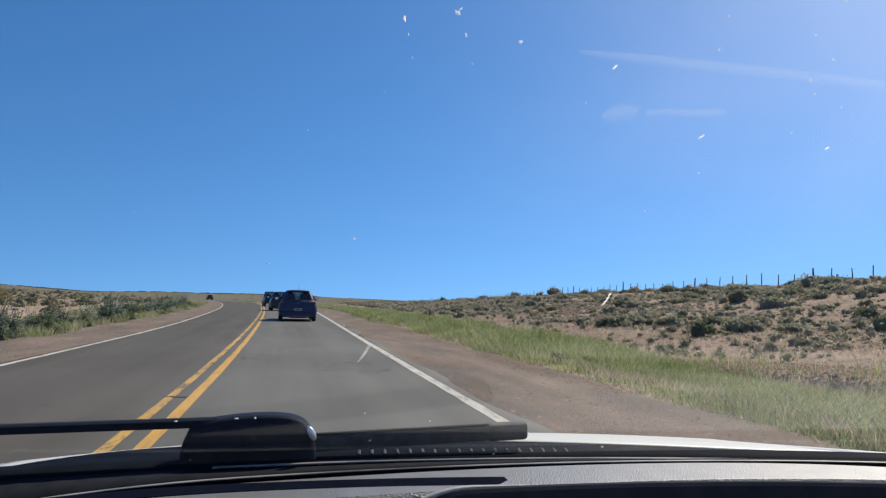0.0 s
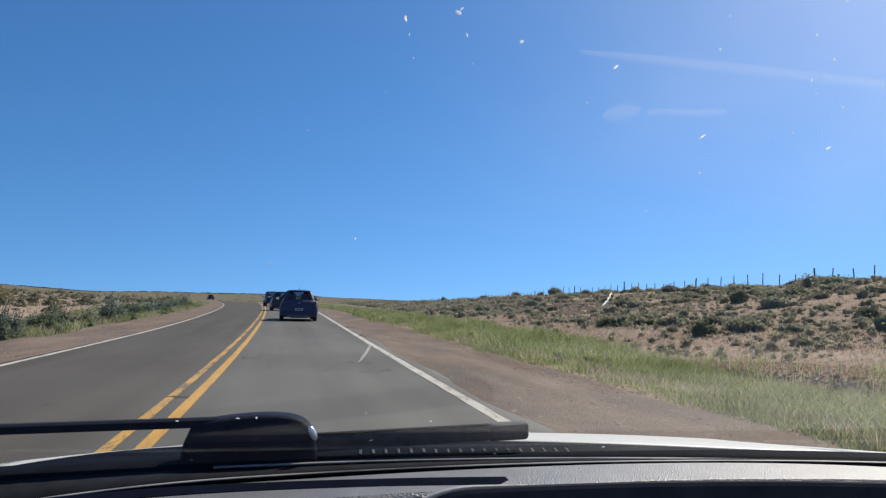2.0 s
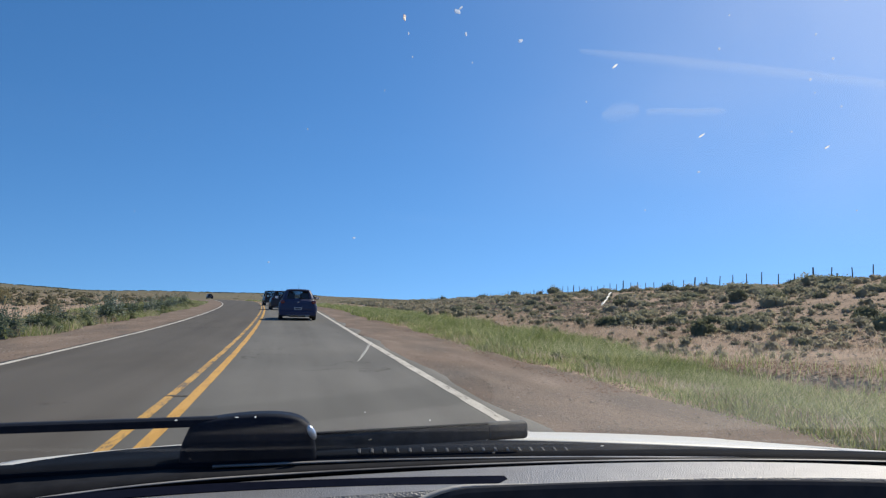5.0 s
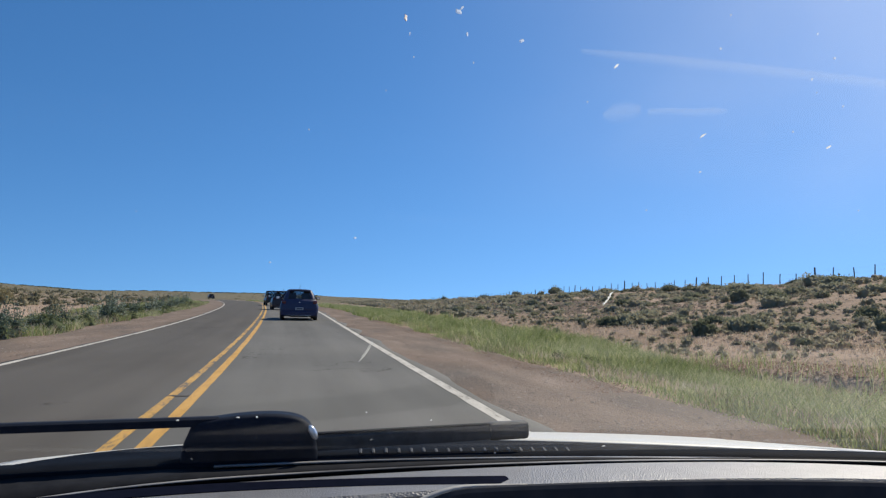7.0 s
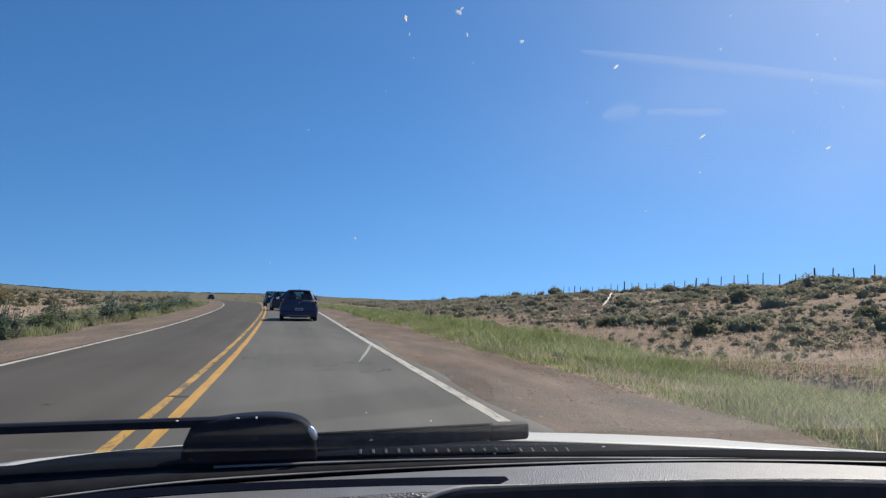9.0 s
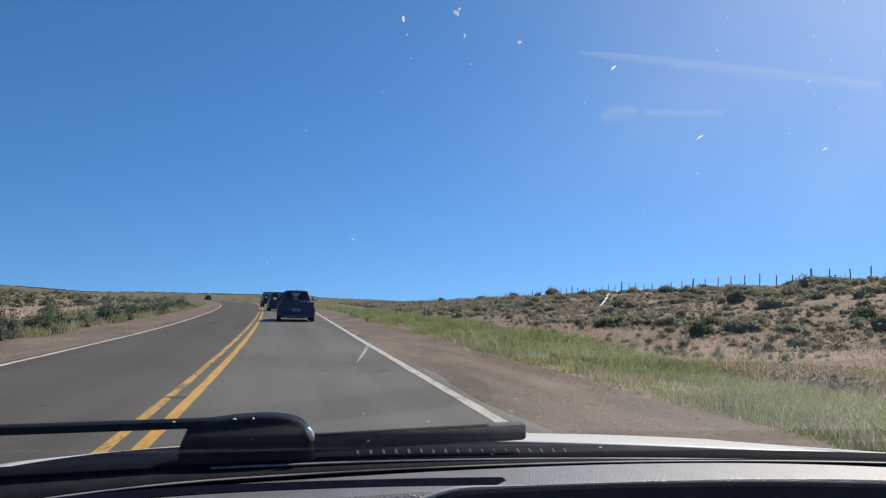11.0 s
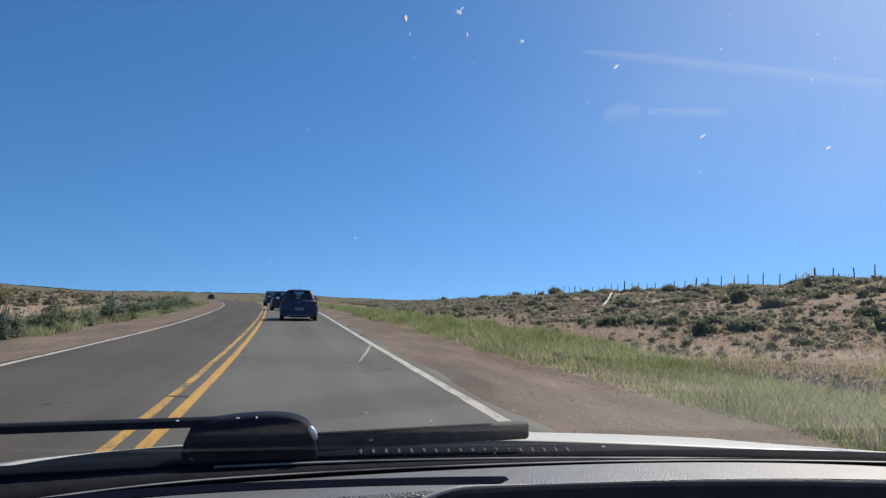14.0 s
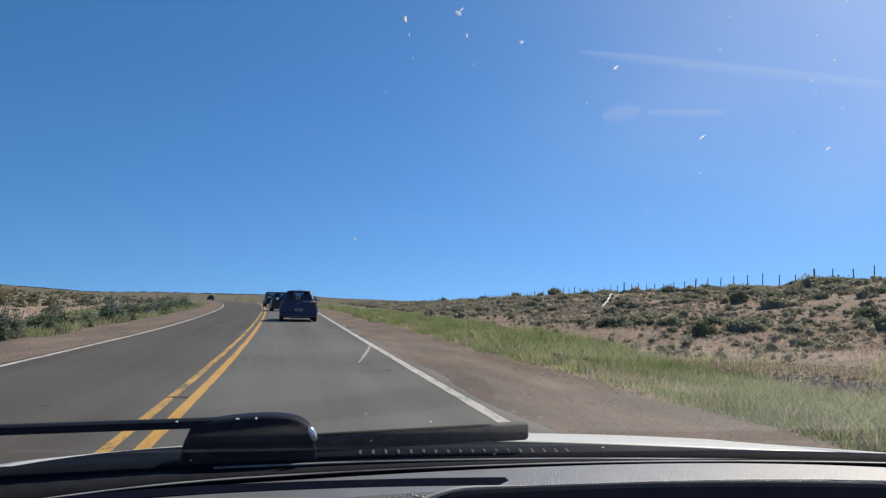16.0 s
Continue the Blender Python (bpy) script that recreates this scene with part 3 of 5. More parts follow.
# the dry plain on the far side of the road, and the bank
x = rs.uniform(-75, -9, 50000)
y = 20 + 170 * rs.uniform(0, 1, len(x)) ** 1.2
ok = (x < left_line(y) - 5) & patchy(x, y, 16, 37, 0.0)
blades("dry_grass", x[ok], y[ok], 0.16, 0.04, 0.9, M_STRAW, "dry tan grass over the plain", seed=4)
x = rs.uniform(12, 48, 90000)
y = 12 + 150 * rs.uniform(0, 1, len(x)) ** 1.3
ok = patchy(x, y, 13, 38, -0.1)
blades("dry_grass", x[ok], y[ok], 0.13, 0.03, 0.9, M_STRAW, "dry tan grass covering the bank", seed=5)


def bush_arrays(seed, flat=0.6, leaves=900, size=0.06, ragged=0.35, heads=9):
    """A shrub of unit radius: several ragged clumps of twigs and narrow leaves, pointing outwards, round dark hearts."""
    r = np.random.RandomState(seed)
    g, far = r.uniform(0, math.tau, heads), np.sqrt(np.linspace(0.0, 1.0, heads)) * 0.66
    hx, hy = np.cos(g) * far, np.sin(g) * far
    hr = r.uniform(0.36, 0.56, heads) * (1.15 - 0.35 * far)
    hz = (1.0 - far ** 2) * r.uniform(0.3, 0.55, heads)
    pick = r.randint(0, heads, leaves)
    d = r.normal(size=(leaves, 3))
    d[:, 2] = np.where(d[:, 2] < -0.7, -d[:, 2], d[:, 2])
    d /= np.linalg.norm(d, axis=1)[:, None]
    lump = 1 + ragged * 0.7 * wave(d[:, 0] * 3 + pick, d[:, 1] * 3 + d[:, 2] * 2, 1.4, seed) + 0.16 * r.normal(size=leaves)
    rr = np.clip(lump, 0.55, 1.25) * r.uniform(0.62, 1.0, leaves) ** 0.5 * hr[pick]
    p = (np.stack((hx, hy, hz), -1)[pick] + d * rr[:, None]) * np.array((1, 1, flat * 1.15))
    p[:, 2] = np.maximum(p[:, 2], 0.0)
    t = 0.6 * d + 0.8 * r.normal(size=(leaves, 3)) + np.array((0, 0, 0.2))
    t /= np.linalg.norm(t, axis=1)[:, None]
    u = np.cross(t, r.normal(size=(leaves, 3)))
    u /= np.linalg.norm(u, axis=1)[:, None]
    sz = size * r.uniform(0.6, 1.6, leaves)[:, None]
    v = np.stack((p - t * sz * 0.8, p + u * sz * 0.5, p + t * sz * 1.3, p - u * sz * 0.5), 1).reshape(-1, 3)
    loops = np.arange(leaves * 4)
    sizes = np.full(leaves, 4)
    # dark uneven hearts keep the clumps from being see-through
    m = 7
    cr, cl, cs = [], [], []
    for h in range(heads):
        base = len(v) + len(cr)
        for i in range(3):
            e = (0.0, 0.25, math.pi / 2)[i]
            for k in range(m):
                a = k / m * math.tau
                q = (0.5, 0.76, 0.76)[i] * hr[h] * (1 + 0.16 * math.sin(3 * a + seed + h + i))
                cr.append((hx[h] + q * math.cos(a) * math.cos(e), hy[h] + q * math.sin(a) * math.cos(e), (hz[h] * (0.0 if i == 0 else 1.0) + q * math.sin(e)) * flat * 1.15))
        for i in range(2):
            for k in range(m):
                j = (k + 1) % m
                cl += [base + i * m + k, base + i * m + j, base + (i + 1) * m + j, base + (i + 1) * m + k]
                cs.append(4)
    return np.concatenate((v, cr)), np.concatenate((sizes, cs)), np.concatenate((loops, cl))


def bush_mesh(name, seed, flat=0.6, leaves=900, size=0.06, material=None, ragged=0.35):
    v, sizes, loops = bush_arrays(seed, flat, leaves, size, ragged)
    return raw_mesh(name, v, sizes, loops, material or M_BUSH)


def bush_field(name, x, y, radius, material, label, seed, leaves=115, size=0.095, heads=4):
    """Many cushion shrubs, too many to count, in one mesh."""
    r = np.random.RandomState(seed)
    kinds = [bush_arrays(seed + k, f, leaves, size, 0.4, heads) for k, f in enumerate((0.5, 0.65, 0.8, 0.45))]
    vs, ns, ls, base = [], [], [], 0
    z = land(x, y)
    for i in range(len(x)):
        v, sizes, loops = kinds[i % 4]
        g, q = r.uniform(0, math.tau), radius[i]
        c, s = math.cos(g), math.sin(g)
        w = np.stack((v[:, 0] * c - v[:, 1] * s, v[:, 0] * s + v[:, 1] * c, v[:, 2] * r.uniform(0.75, 1.15)), -1) * q
        vs.append(w + np.array((x[i], y[i], z[i] - 0.02)))
        ns.append(sizes)
        ls.append(loops + base)
        base += len(v)
    ob = new(name, raw_mesh(name, np.concatenate(vs), np.concatenate(ns), np.concatenate(ls), material))
    return tagged(ob, label, "scrub", kind="stuff")


BUSHES = [bush_mesh("shrub", 60 + k, f, 560, 0.066) for k, f in enumerate((0.45, 0.6, 0.75, 0.5, 0.9))]


def shrub(x, y, radius, k, label, squash=1.0, group="scrub bushes"):
    ob = new("shrub", BUSHES[k % len(BUSHES)])
    ob.matrix_world = Matrix.LocRotScale((x, y, float(land(x, y)) - 0.03), Euler((0, 0, k * 2.4)), (radius, radius, radius * squash))
    return tagged(ob, label, "bush", group)


# along the ridge by the fence
for k, (yy, xx, rr, sq) in enumerate(((62, 41.2, 1.1, 0.8), (59.5, 41.6, 0.65, 0.7), (45.5, 41.5, 1.2, 0.6), (42.5, 37.5, 1.2, 0.75), (195, 42, 1.5, 1.2), (166, 42, 1.2, 1.1),
                                      (148, 41.5, 1.9, 0.8), (127, 41.8, 1.2, 1.3), (116, 41.5, 1.8, 0.7), (106, 41.2, 1.6, 0.9), (95, 41, 1.4, 0.8), (87, 41.5, 1.6, 0.7),
                                      (80, 41, 0.9, 0.7), (74, 41.3, 1.4, 0.6), (69, 41.2, 0.8, 0.6), (54, 41, 1.3, 0.6), (50.5, 41, 0.8, 0.8), (48, 39.5, 0.9, 0.8), (57, 40.5, 0.9, 0.5),
                                      (39, 41.5, 1.3, 0.8), (36, 40.5, 1.5, 0.8))):
    shrub(xx, yy, rr, k, "dark green rounded shrub beside the wire fence", sq)
for k, (xx, yy, rr, sq) in enumerate(((33, 36, 1.5, 0.6), (30, 33, 1.2, 0.65), (35, 41, 1.6, 0.55), (31, 40, 1.1, 0.6), (27, 35, 1.0, 0.7), (34, 47, 1.5, 0.55), (28, 44, 1.1, 0.6),
                                      (24, 31, 1.0, 0.75), (36, 53, 1.4, 0.6), (30, 52, 1.0, 0.6), (22.5, 29, 0.9, 0.8), (25, 40, 0.9, 0.65), (35, 60, 1.3, 0.6), (33, 68, 1.2, 0.6))):
    shrub(xx, yy, rr, k + 2, "large rounded olive-green shrub on the dry bank", sq)
n = 0
while n < 240:
    xx, yy = 13.5 + 25 * rs.uniform() ** 1.35, 14 + 130 * rs.uniform() ** 1.25
    if xx < 0.42 * yy - 12 or xx > yy * 1.1 + 6:
        continue
    if wave(np.array([xx]), np.array([yy]), 14, 41)[0] + rs.uniform(-0.7, 0.7) < -0.25:
        continue
    rr = rs.choice((0.3, 0.45, 0.6, 0.8), p=(0.36, 0.36, 0.2, 0.08)) * rs.uniform(0.8, 1.25)
    shrub(xx, yy, rr, n, "low grey-green steppe shrub on the dry bank", rs.uniform(0.7, 1.1))
    n += 1
n = 0
while n < 60:
    yy = 24 + 130 * rs.uniform() ** 1.1
    xx = left_line(np.array([yy]))[0] - rs.uniform(7, 55)
    rr = rs.choice((0.35, 0.6, 1.0), p=(0.4, 0.4, 0.2)) * rs.uniform(0.8, 1.2)
    shrub(xx, yy, rr, n + 3, "low dark shrub on the dry plain", rs.uniform(0.45, 0.8))
    n += 1


WEEDS = [bush_mesh("weed", 80 + k, f, 620, 0.055, M_WEED, 0.5) for k, f in enumerate((0.8, 1.0, 1.2))]
n = 0
for side in (1, -1):
    for k in range(62 if side > 0 else 80):
        yy = (12 if side > 0 else 16) + 75 * rs.uniform() ** 1.5
        off = rs.uniform(3.0, 6.2) if side > 0 else rs.uniform(2.5, 5.4)
        xx = float(right_line(np.array([yy]))[0]) + off if side > 0 else float(left_line(np.array([yy]))[0]) - off
        rr = rs.uniform(0.12, 0.28) if side > 0 else rs.uniform(0.26, 0.62)
        ob = new("weed", WEEDS[n % 3])
        ob.matrix_world = Matrix.LocRotScale((xx, yy, float(land(xx, yy)) - 0.02), Euler((0, 0, n * 1.3)), (rr * 1.3, rr * 1.3, rr))
        tagged(ob, "leafy green weed clump among roadside grass", "plant", "roadside weeds")
        n += 1


def clumps(name, x, y, radius, material, label, seed, flat=1.0):
    """Far scrub, too many to count: small ragged mounds in one mesh."""
    r = np.random.RandomState(seed)
    z = land(x, y)
    vs, loops, sizes = [], [], []
    m = 7
    for i in range(len(x)):
        b = len(vs)
        q = radius[i]
        for ring, (rf, zf) in enumerate(((1.0, -0.05), (0.85, 0.4), (0.5, 0.65))):
            for k in range(m):
                g = k / m * math.tau + ring * 0.4
                w = q * rf * r.uniform(0.7, 1.25)
                vs.append((x[i] + w * math.cos(g), y[i] + w * math.sin(g), z[i] + q * zf * flat * r.uniform(0.7, 1.2)))
        vs.append((x[i], y[i], z[i] + q * flat * r.uniform(0.6, 0.85)))
        for ring in range(2):
            for k in range(m):
                j = (k + 1) % m
                loops += [b + ring * m + k, b + ring * m + j, b + ring * m + m + j, b + ring * m + m + k]
                sizes.append(4)
        for k in range(m):
            loops += [b + 2 * m + k, b + 2 * m + (k + 1) % m, b + 3 * m]
            sizes.append(3)
    ob = new(name, raw_mesh(name, vs, sizes, loops, material))
    return tagged(ob, label, "scrub", kind="stuff")


a = np.radians(rs.uniform(-24, 42, 3600))
r = 110 * (1400 / 110) ** rs.uniform(0, 1, len(a))
x, y = r * np.sin(a), r * np.cos(a)
ok = ((x > right_line(np.minimum(y, 300)) + 8) | (x < left_line(np.minimum(y, 300)) - 8)) & ((x < 41) | (x > 44))
x, y, r = x[ok], y[ok], r[ok]
clumps("far_scrub", x, y, np.clip(0.0016 * r, 0.25, 1.2) * rs.uniform(0.5, 1.3, len(x)), M_SCRUB, "olive scrub scattered over the far steppe", 6, 0.5)
a = np.radians(rs.uniform(-26, 2, 420))
r = rs.uniform(930, 1060, len(a))
clumps("far_thicket", r * np.sin(a), r * np.cos(a), rs.uniform(2.0, 5.0, len(a)), M_THICKET, "dark line of thicket on the far skyline", 16, 0.35)
x = 11 + 28 * rs.uniform(0, 1, 5600) ** 1.1
y = 13 + 120 * rs.uniform(0, 1, 5600) ** 1.25
ok = patchy(x, y, 12, 43, -0.3)
x, y = x[ok], y[ok]
bush_field("low_scrub", x, y, rs.uniform(0.10, 0.32, len(x)), M_CUSHION, "small dry tufts of scrub over the bank", 7, 32, 0.18, 1)


def stones(name, x, y, z, radius, label, seed, material=None):
    r = np.random.RandomState(seed)
    dirs = np.array([(1, 0, 0), (0.3, 0.95, 0), (-0.9, 0.4, 0), (-0.5, -0.85, 0), (0.6, -0.8, 0), (0.1, 0.0, 0.8)])
    f = ((0, 1, 5), (1, 2, 5), (2, 3, 5), (3, 4, 5), (4, 0, 5))
    n = len(x)
    v = dirs[None] * r.uniform(0.55, 1.3, (n, 6, 1)) * radius[:, None, None] * np.array((1, 1, 0.7)) + np.stack((x, y, z), -1)[:, None]
    k = np.arange(n)[:, None] * 6
    loops = (k + np.array(f).ravel()[None]).ravel()
    return tagged(new(name, raw_mesh(name, v.reshape(-1, 3), np.full(n * 5, 3), loops, material or M_STONE)), label, "stones", kind="stuff")


x, y, s = spread_band(17000, 4, 45, lambda y: 0.2 + 0 * y, lambda y: 2.9 + 0 * y, 1.8)
stones("gravel", x, y, rise(y) - 0.012, rs.uniform(0.004, 0.014, len(x)) * (1 + 1.5 * (rs.uniform(0, 1, len(x)) > 0.95)), "loose gravel on the road shoulder", 8)
x, y, s = spread_band(4500, 9, 45, lambda y: 2.1 + 0 * y, lambda y: 3.0 + 0 * y, 1.4)
stones("clods", x, y, rise(y) - 0.012, rs.uniform(0.006, 0.022, len(x)), "reddish clods along the edge of the verge", 18, M_CLOD)
x, y, s = spread_band(3000, 12, 60, lambda y: 0.3 + 0 * y, lambda y: 2.4 + 0 * y, 1.4, -1)
stones("gravel", x, y, rise(y) - 0.012, rs.uniform(0.01, 0.035, len(x)), "loose gravel on the far shoulder", 9)
x = 7.5 + 22 * rs.uniform(0, 1, 14000) ** 1.6
y = 6 + 50 * rs.uniform(0, 1, len(x)) ** 1.3
stones("scattered_stones", x, y, land(x, y), rs.uniform(0.012, 0.065, len(x)), "brown stones strewn on the ground below the bank", 10)
x = 12.0 + 9 * rs.uniform(0, 1, 9000)
y = 12 + 70 * rs.uniform(0, 1, len(x)) ** 1.3
x = x + 0.06 * y
ok = patchy(x, y, 9, 48, -0.1)
x, y = x[ok], y[ok]
stones("rubble", x, y, land(x, y), rs.choice((0.11, 0.19, 0.32), len(x), p=(0.55, 0.33, 0.12)) * rs.uniform(0.7, 1.3, len(x)) * (0.4 + 0.6 * ease(22, 55, y)), "dark brown rubble along the foot of the bank", 17, M_RUBBLE)
x, y, s = spread_band(5500, 5, 17, lambda y: 6.7 + 0 * y, lambda y: 8.6 + 0 * y, 1.0)
stones("clods", x, y, land(x, y), rs.uniform(0.015, 0.045, len(x)), "reddish clods and stones on the eroded ditch edge", 13, M_CLOD)


x = 14.0 + 25 * rs.uniform(0, 1, 5200)
y = 12 + 115 * rs.uniform(0, 1, 5200) ** 1.1
ok = patchy(x, y, 10, 45, -0.12) & (x < 8 + 1.15 * y) & (x > 0.36 * y - 8)
x, y = x[ok][:950], y[ok][:950]
bush_field("cushion_scrub", x, y, rs.choice((0.20, 0.32, 0.48, 0.75), len(x), p=(0.34, 0.36, 0.22, 0.08)) * rs.uniform(0.8, 1.2, len(x)) * (0.5 + 0.5 * ease(22, 42, y)), M_CUSHION, "grey-olive cushion shrubs covering the bank", 90)
# the far end of the bank
x = 11 + 30 * rs.uniform(0, 1, 1500)
y = 48 + 150 * rs.uniform(0, 1, 1500)
ok = patchy(x, y, 14, 49, -0.2) & (x < 0.40 * y - 4)
x, y = x[ok], y[ok]
bush_field("cushion_scrub", x, y, rs.uniform(0.3, 0.85, len(x)), M_CUSHION, "olive cushion shrubs along the far bank", 97, 40, 0.15, 3)
x = -9 - 60 * rs.uniform(0, 1, 1500)
y = 26 + 170 * rs.uniform(0, 1, 1500)
ok = (x < left_line(y) - 7) & patchy(x, y, 16, 46, 0.1)
x, y = x[ok], y[ok]
bush_field("cushion_scrub", x, y, rs.uniform(0.3, 0.9, len(x)), M_HEATH, "dark olive cushion shrubs over the dry plain", 95, 60, 0.13, 3)


def thistle_mesh(seed):
    """A bushy thistle of 1 m: stems with long toothed leaves."""
    r = random.Random(seed)
    bm = bmesh.new()
    for s in range(7):
        g, tilt, top = r.uniform(0, math.tau), r.uniform(0.05, 0.4), r.uniform(0.55, 1.0)
        foot = Vector((r.uniform(-0.08, 0.08), r.uniform(-0.08, 0.08), 0))
        tip = foot + Vector((math.cos(g) * tilt * top, math.sin(g) * tilt * top, top))
        tube(bm, foot, tip, 0.012, 0.006, 4)
        for k in range(11):
            f = (k + r.random()) / 11
            c = foot.lerp(tip, f)
            a = k * 2.4 + r.uniform(-0.4, 0.4)
            ln = 0.34 * (1.15 - f) * r.uniform(0.7, 1.2) + 0.05
            d = Vector((math.cos(a), math.sin(a), r.uniform(0.0, 0.7))).normalized()
            side = d.cross(Vector((0, 0, 1))).normalized() * ln * 0.2
            pts = [c, c + d * ln * 0.3 + side, c + d * ln * 0.45 + side * 0.45, c + d * ln * 0.65 + side * 0.8,
                   c + d * ln - Vector((0, 0, ln * 0.25)), c + d * ln * 0.65 - side * 0.8, c + d * ln * 0.45 - side * 0.45, c + d * ln * 0.3 - side]
            bm.faces.new([bm.verts.new(p) for p in pts])
        bmesh.ops.create_icosphere(bm, subdivisions=1, radius=0.025, matrix=Matrix.Translation(tip))
    me = bpy.data.meshes.new("thistle")
    bm.to_mesh(me)
    bm.free()
    me.materials.append(M_THISTLE)
    return me


THISTLES = [thistle_mesh(k) for k in range(4)]


def thistle(x, y, h, k):
    ob = new("thistle", THISTLES[k % 4])
    ob.matrix_world = Matrix.LocRotScale((x, y, float(land(x, y)) - 0.02), Euler((0, 0, k * 1.7)), (h, h, h))
    tagged(ob, "blue-green thistle plant on the roadside verge", "plant", "roadside thistles")


k = 0
for yy, off, h in ((17.5, 2.9, 0.75), (19.3, 2.5, 0.8), (19.8, 2.9, 1.0), (20.6, 2.7, 0.9), (21.3, 3.4, 0.7), (24, 3.1, 0.5), (31, 3.6, 0.9), (32, 3.0, 1.15), (33, 3.3, 1.2),
                   (33.6, 2.8, 1.1), (34.5, 3.4, 1.2), (36, 3.3, 1.0), (37.5, 3.6, 0.8), (44, 3.2, 1.0), (45.5, 3.0, 1.1), (52, 3.7, 0.9), (58, 3.6, 1.1), (62, 3.8, 1.2),
                   (70, 4, 1.3), (80, 4, 1.4), (84, 4.2, 1.4), (26, 4.8, 0.6), (40, 4.4, 0.9), (48, 4.6, 0.9), (28, 3.3, 0.6), (18.4, 3.6, 0.8), (22.5, 2.8, 0.7), (23.3, 3.9, 0.8), (25.2, 3.2, 0.9), (27, 3.9, 0.8), (29.5, 3.0, 0.8), (30.3, 4.2, 0.9), (39, 3.2, 0.9), (42, 3.6, 1.0), (47, 3.4, 1.0), (50, 3.3, 1.0), (55, 3.6, 1.0), (66, 3.9, 1.2), (75, 4.0, 1.3)):
    thistle(float(left_line(np.array([yy]))[0]) - off, yy, h * 1.2, k)
    k += 1
# a big straw-coloured tussock at the plain's edge: a drooping mound
tus = new("tussock", bush_mesh("tussock", 71, 1.1, 5000, 0.04, M_PAMPAS, 0.45))
tus.matrix_world = Matrix.LocRotScale((-27.4, 70.0, float(land(-27.4, 70.0)) - 0.05), Euler((0, 0, 0.6)), (1.9, 1.9, 1.55))
tagged(tus, "rounded straw-coloured grass tussock on the plain", "tussock")

# ---- the fence on the ridge ----
fence = tagged(empty("fence", pose(42, 38, 0)), "weathered wooden posts with wire on the ridge", "fence")
rf = random.Random(4)
tops = []
for k in range(84):
    yy = 38.74 + k * 2.08 + rf.uniform(-0.1, 0.1)
    xx = 42 + 0.25 * math.sin(k * 0.3)
    thick = k % 8 == 5
    zz = float(land(xx, yy))
    bm = bmesh.new()
    hgt = (1.42 if thick else 1.22) + rf.uniform(-0.12, 0.1)
    rad0 = 0.08 if thick else 0.05
    lean = Vector((rf.uniform(-0.05, 0.05), rf.uniform(-0.06, 0.06), 0))
    tube(bm, (0, 0, -0.2), Vector((0, 0, hgt * 0.55)) + lean * 0.3, rad0, rad0 * 0.92, 7)
    tube(bm, Vector((0, 0, hgt * 0.54)) + lean * 0.3, Vector((0, 0, hgt)) + lean, rad0 * 0.9, rad0 * 0.75, 7)
    ob = part("post", bm, M_POST, fence)
    ob.location = (xx - 42, yy - 38, zz)
    tops.append((xx - 42, yy - 38, zz, hgt))
for level in (0.35, 0.7, 1.05):
    bm = bmesh.new()
    for a, b in zip(tops, tops[1:]):
        tube(bm, (a[0], a[1], a[2] + level), (b[0], b[1], b[2] + level), 0.0025, 0.0025, 3)
    part("wire", bm, M_WIRE, fence, "thin grey wire")

# ---- vehicles ----


def wheel(parent, x, y, r, wd):
    bm = bmesh.new()
    rings = []
    for fx, fr in ((-0.5, 0.72), (-0.5, 0.94), (-0.36, 1.0), (0.36, 1.0), (0.5, 0.94), (0.5, 0.72)):
        rings.append([(fx * wd, r * fr * math.cos(k * math.tau / 28), r * fr * math.sin(k * math.tau / 28)) for k in range(28)])
    loft(bm, rings, True, False)
    tyre = part("wheel", bm, M_TYRE, parent, "black tyre", True)
    tyre.location = (x, y, r)
    bm = bmesh.new()
    side = 1 if x > 0 else -1
    rings = []
    for fx, fr in ((-0.3, 0.72), (0.36, 0.74), (0.42, 0.66), (0.30, 0.6), (0.30, 0.2), (0.38, 0.14), (0.38, 0.02)):
        rings.append([(side * fx * wd, r * fr * math.cos(k * math.tau / 20), r * fr * math.sin(k * math.tau / 20)) for k in range(20)])
    loft(bm, rings, True, True)
    for k in range(5):
        box(bm, (side * 0.34 * wd, 0, 0), (0.03, 0.09 * r / 0.32, 1.25 * r), pose(0, 0, 0, k * 36, 0, 0))
    part("rim", bm, M_RIM, tyre, "grey alloy rim")


def section(y, zb, zt, w, tuck=0.80):
    """One cross ring of a car's lower body."""
    half = [(0.0, zb), (w * 0.80, zb), (w * 0.95, zb + 0.06), (w, zb + (zt - zb) * 0.35), (w * 0.99, zb + (zt - zb) * 0.58),
            (w * (0.5 + 0.5 * tuck + 0.02), zb + (zt - zb) * 0.84), (w * tuck, zt), (w * 0.55, zt + 0.012), (0.0, zt + 0.018)]
    return [(x, y, z) for x, z in half] + [(-x, y, z) for x, z in half[-2:0:-1]]


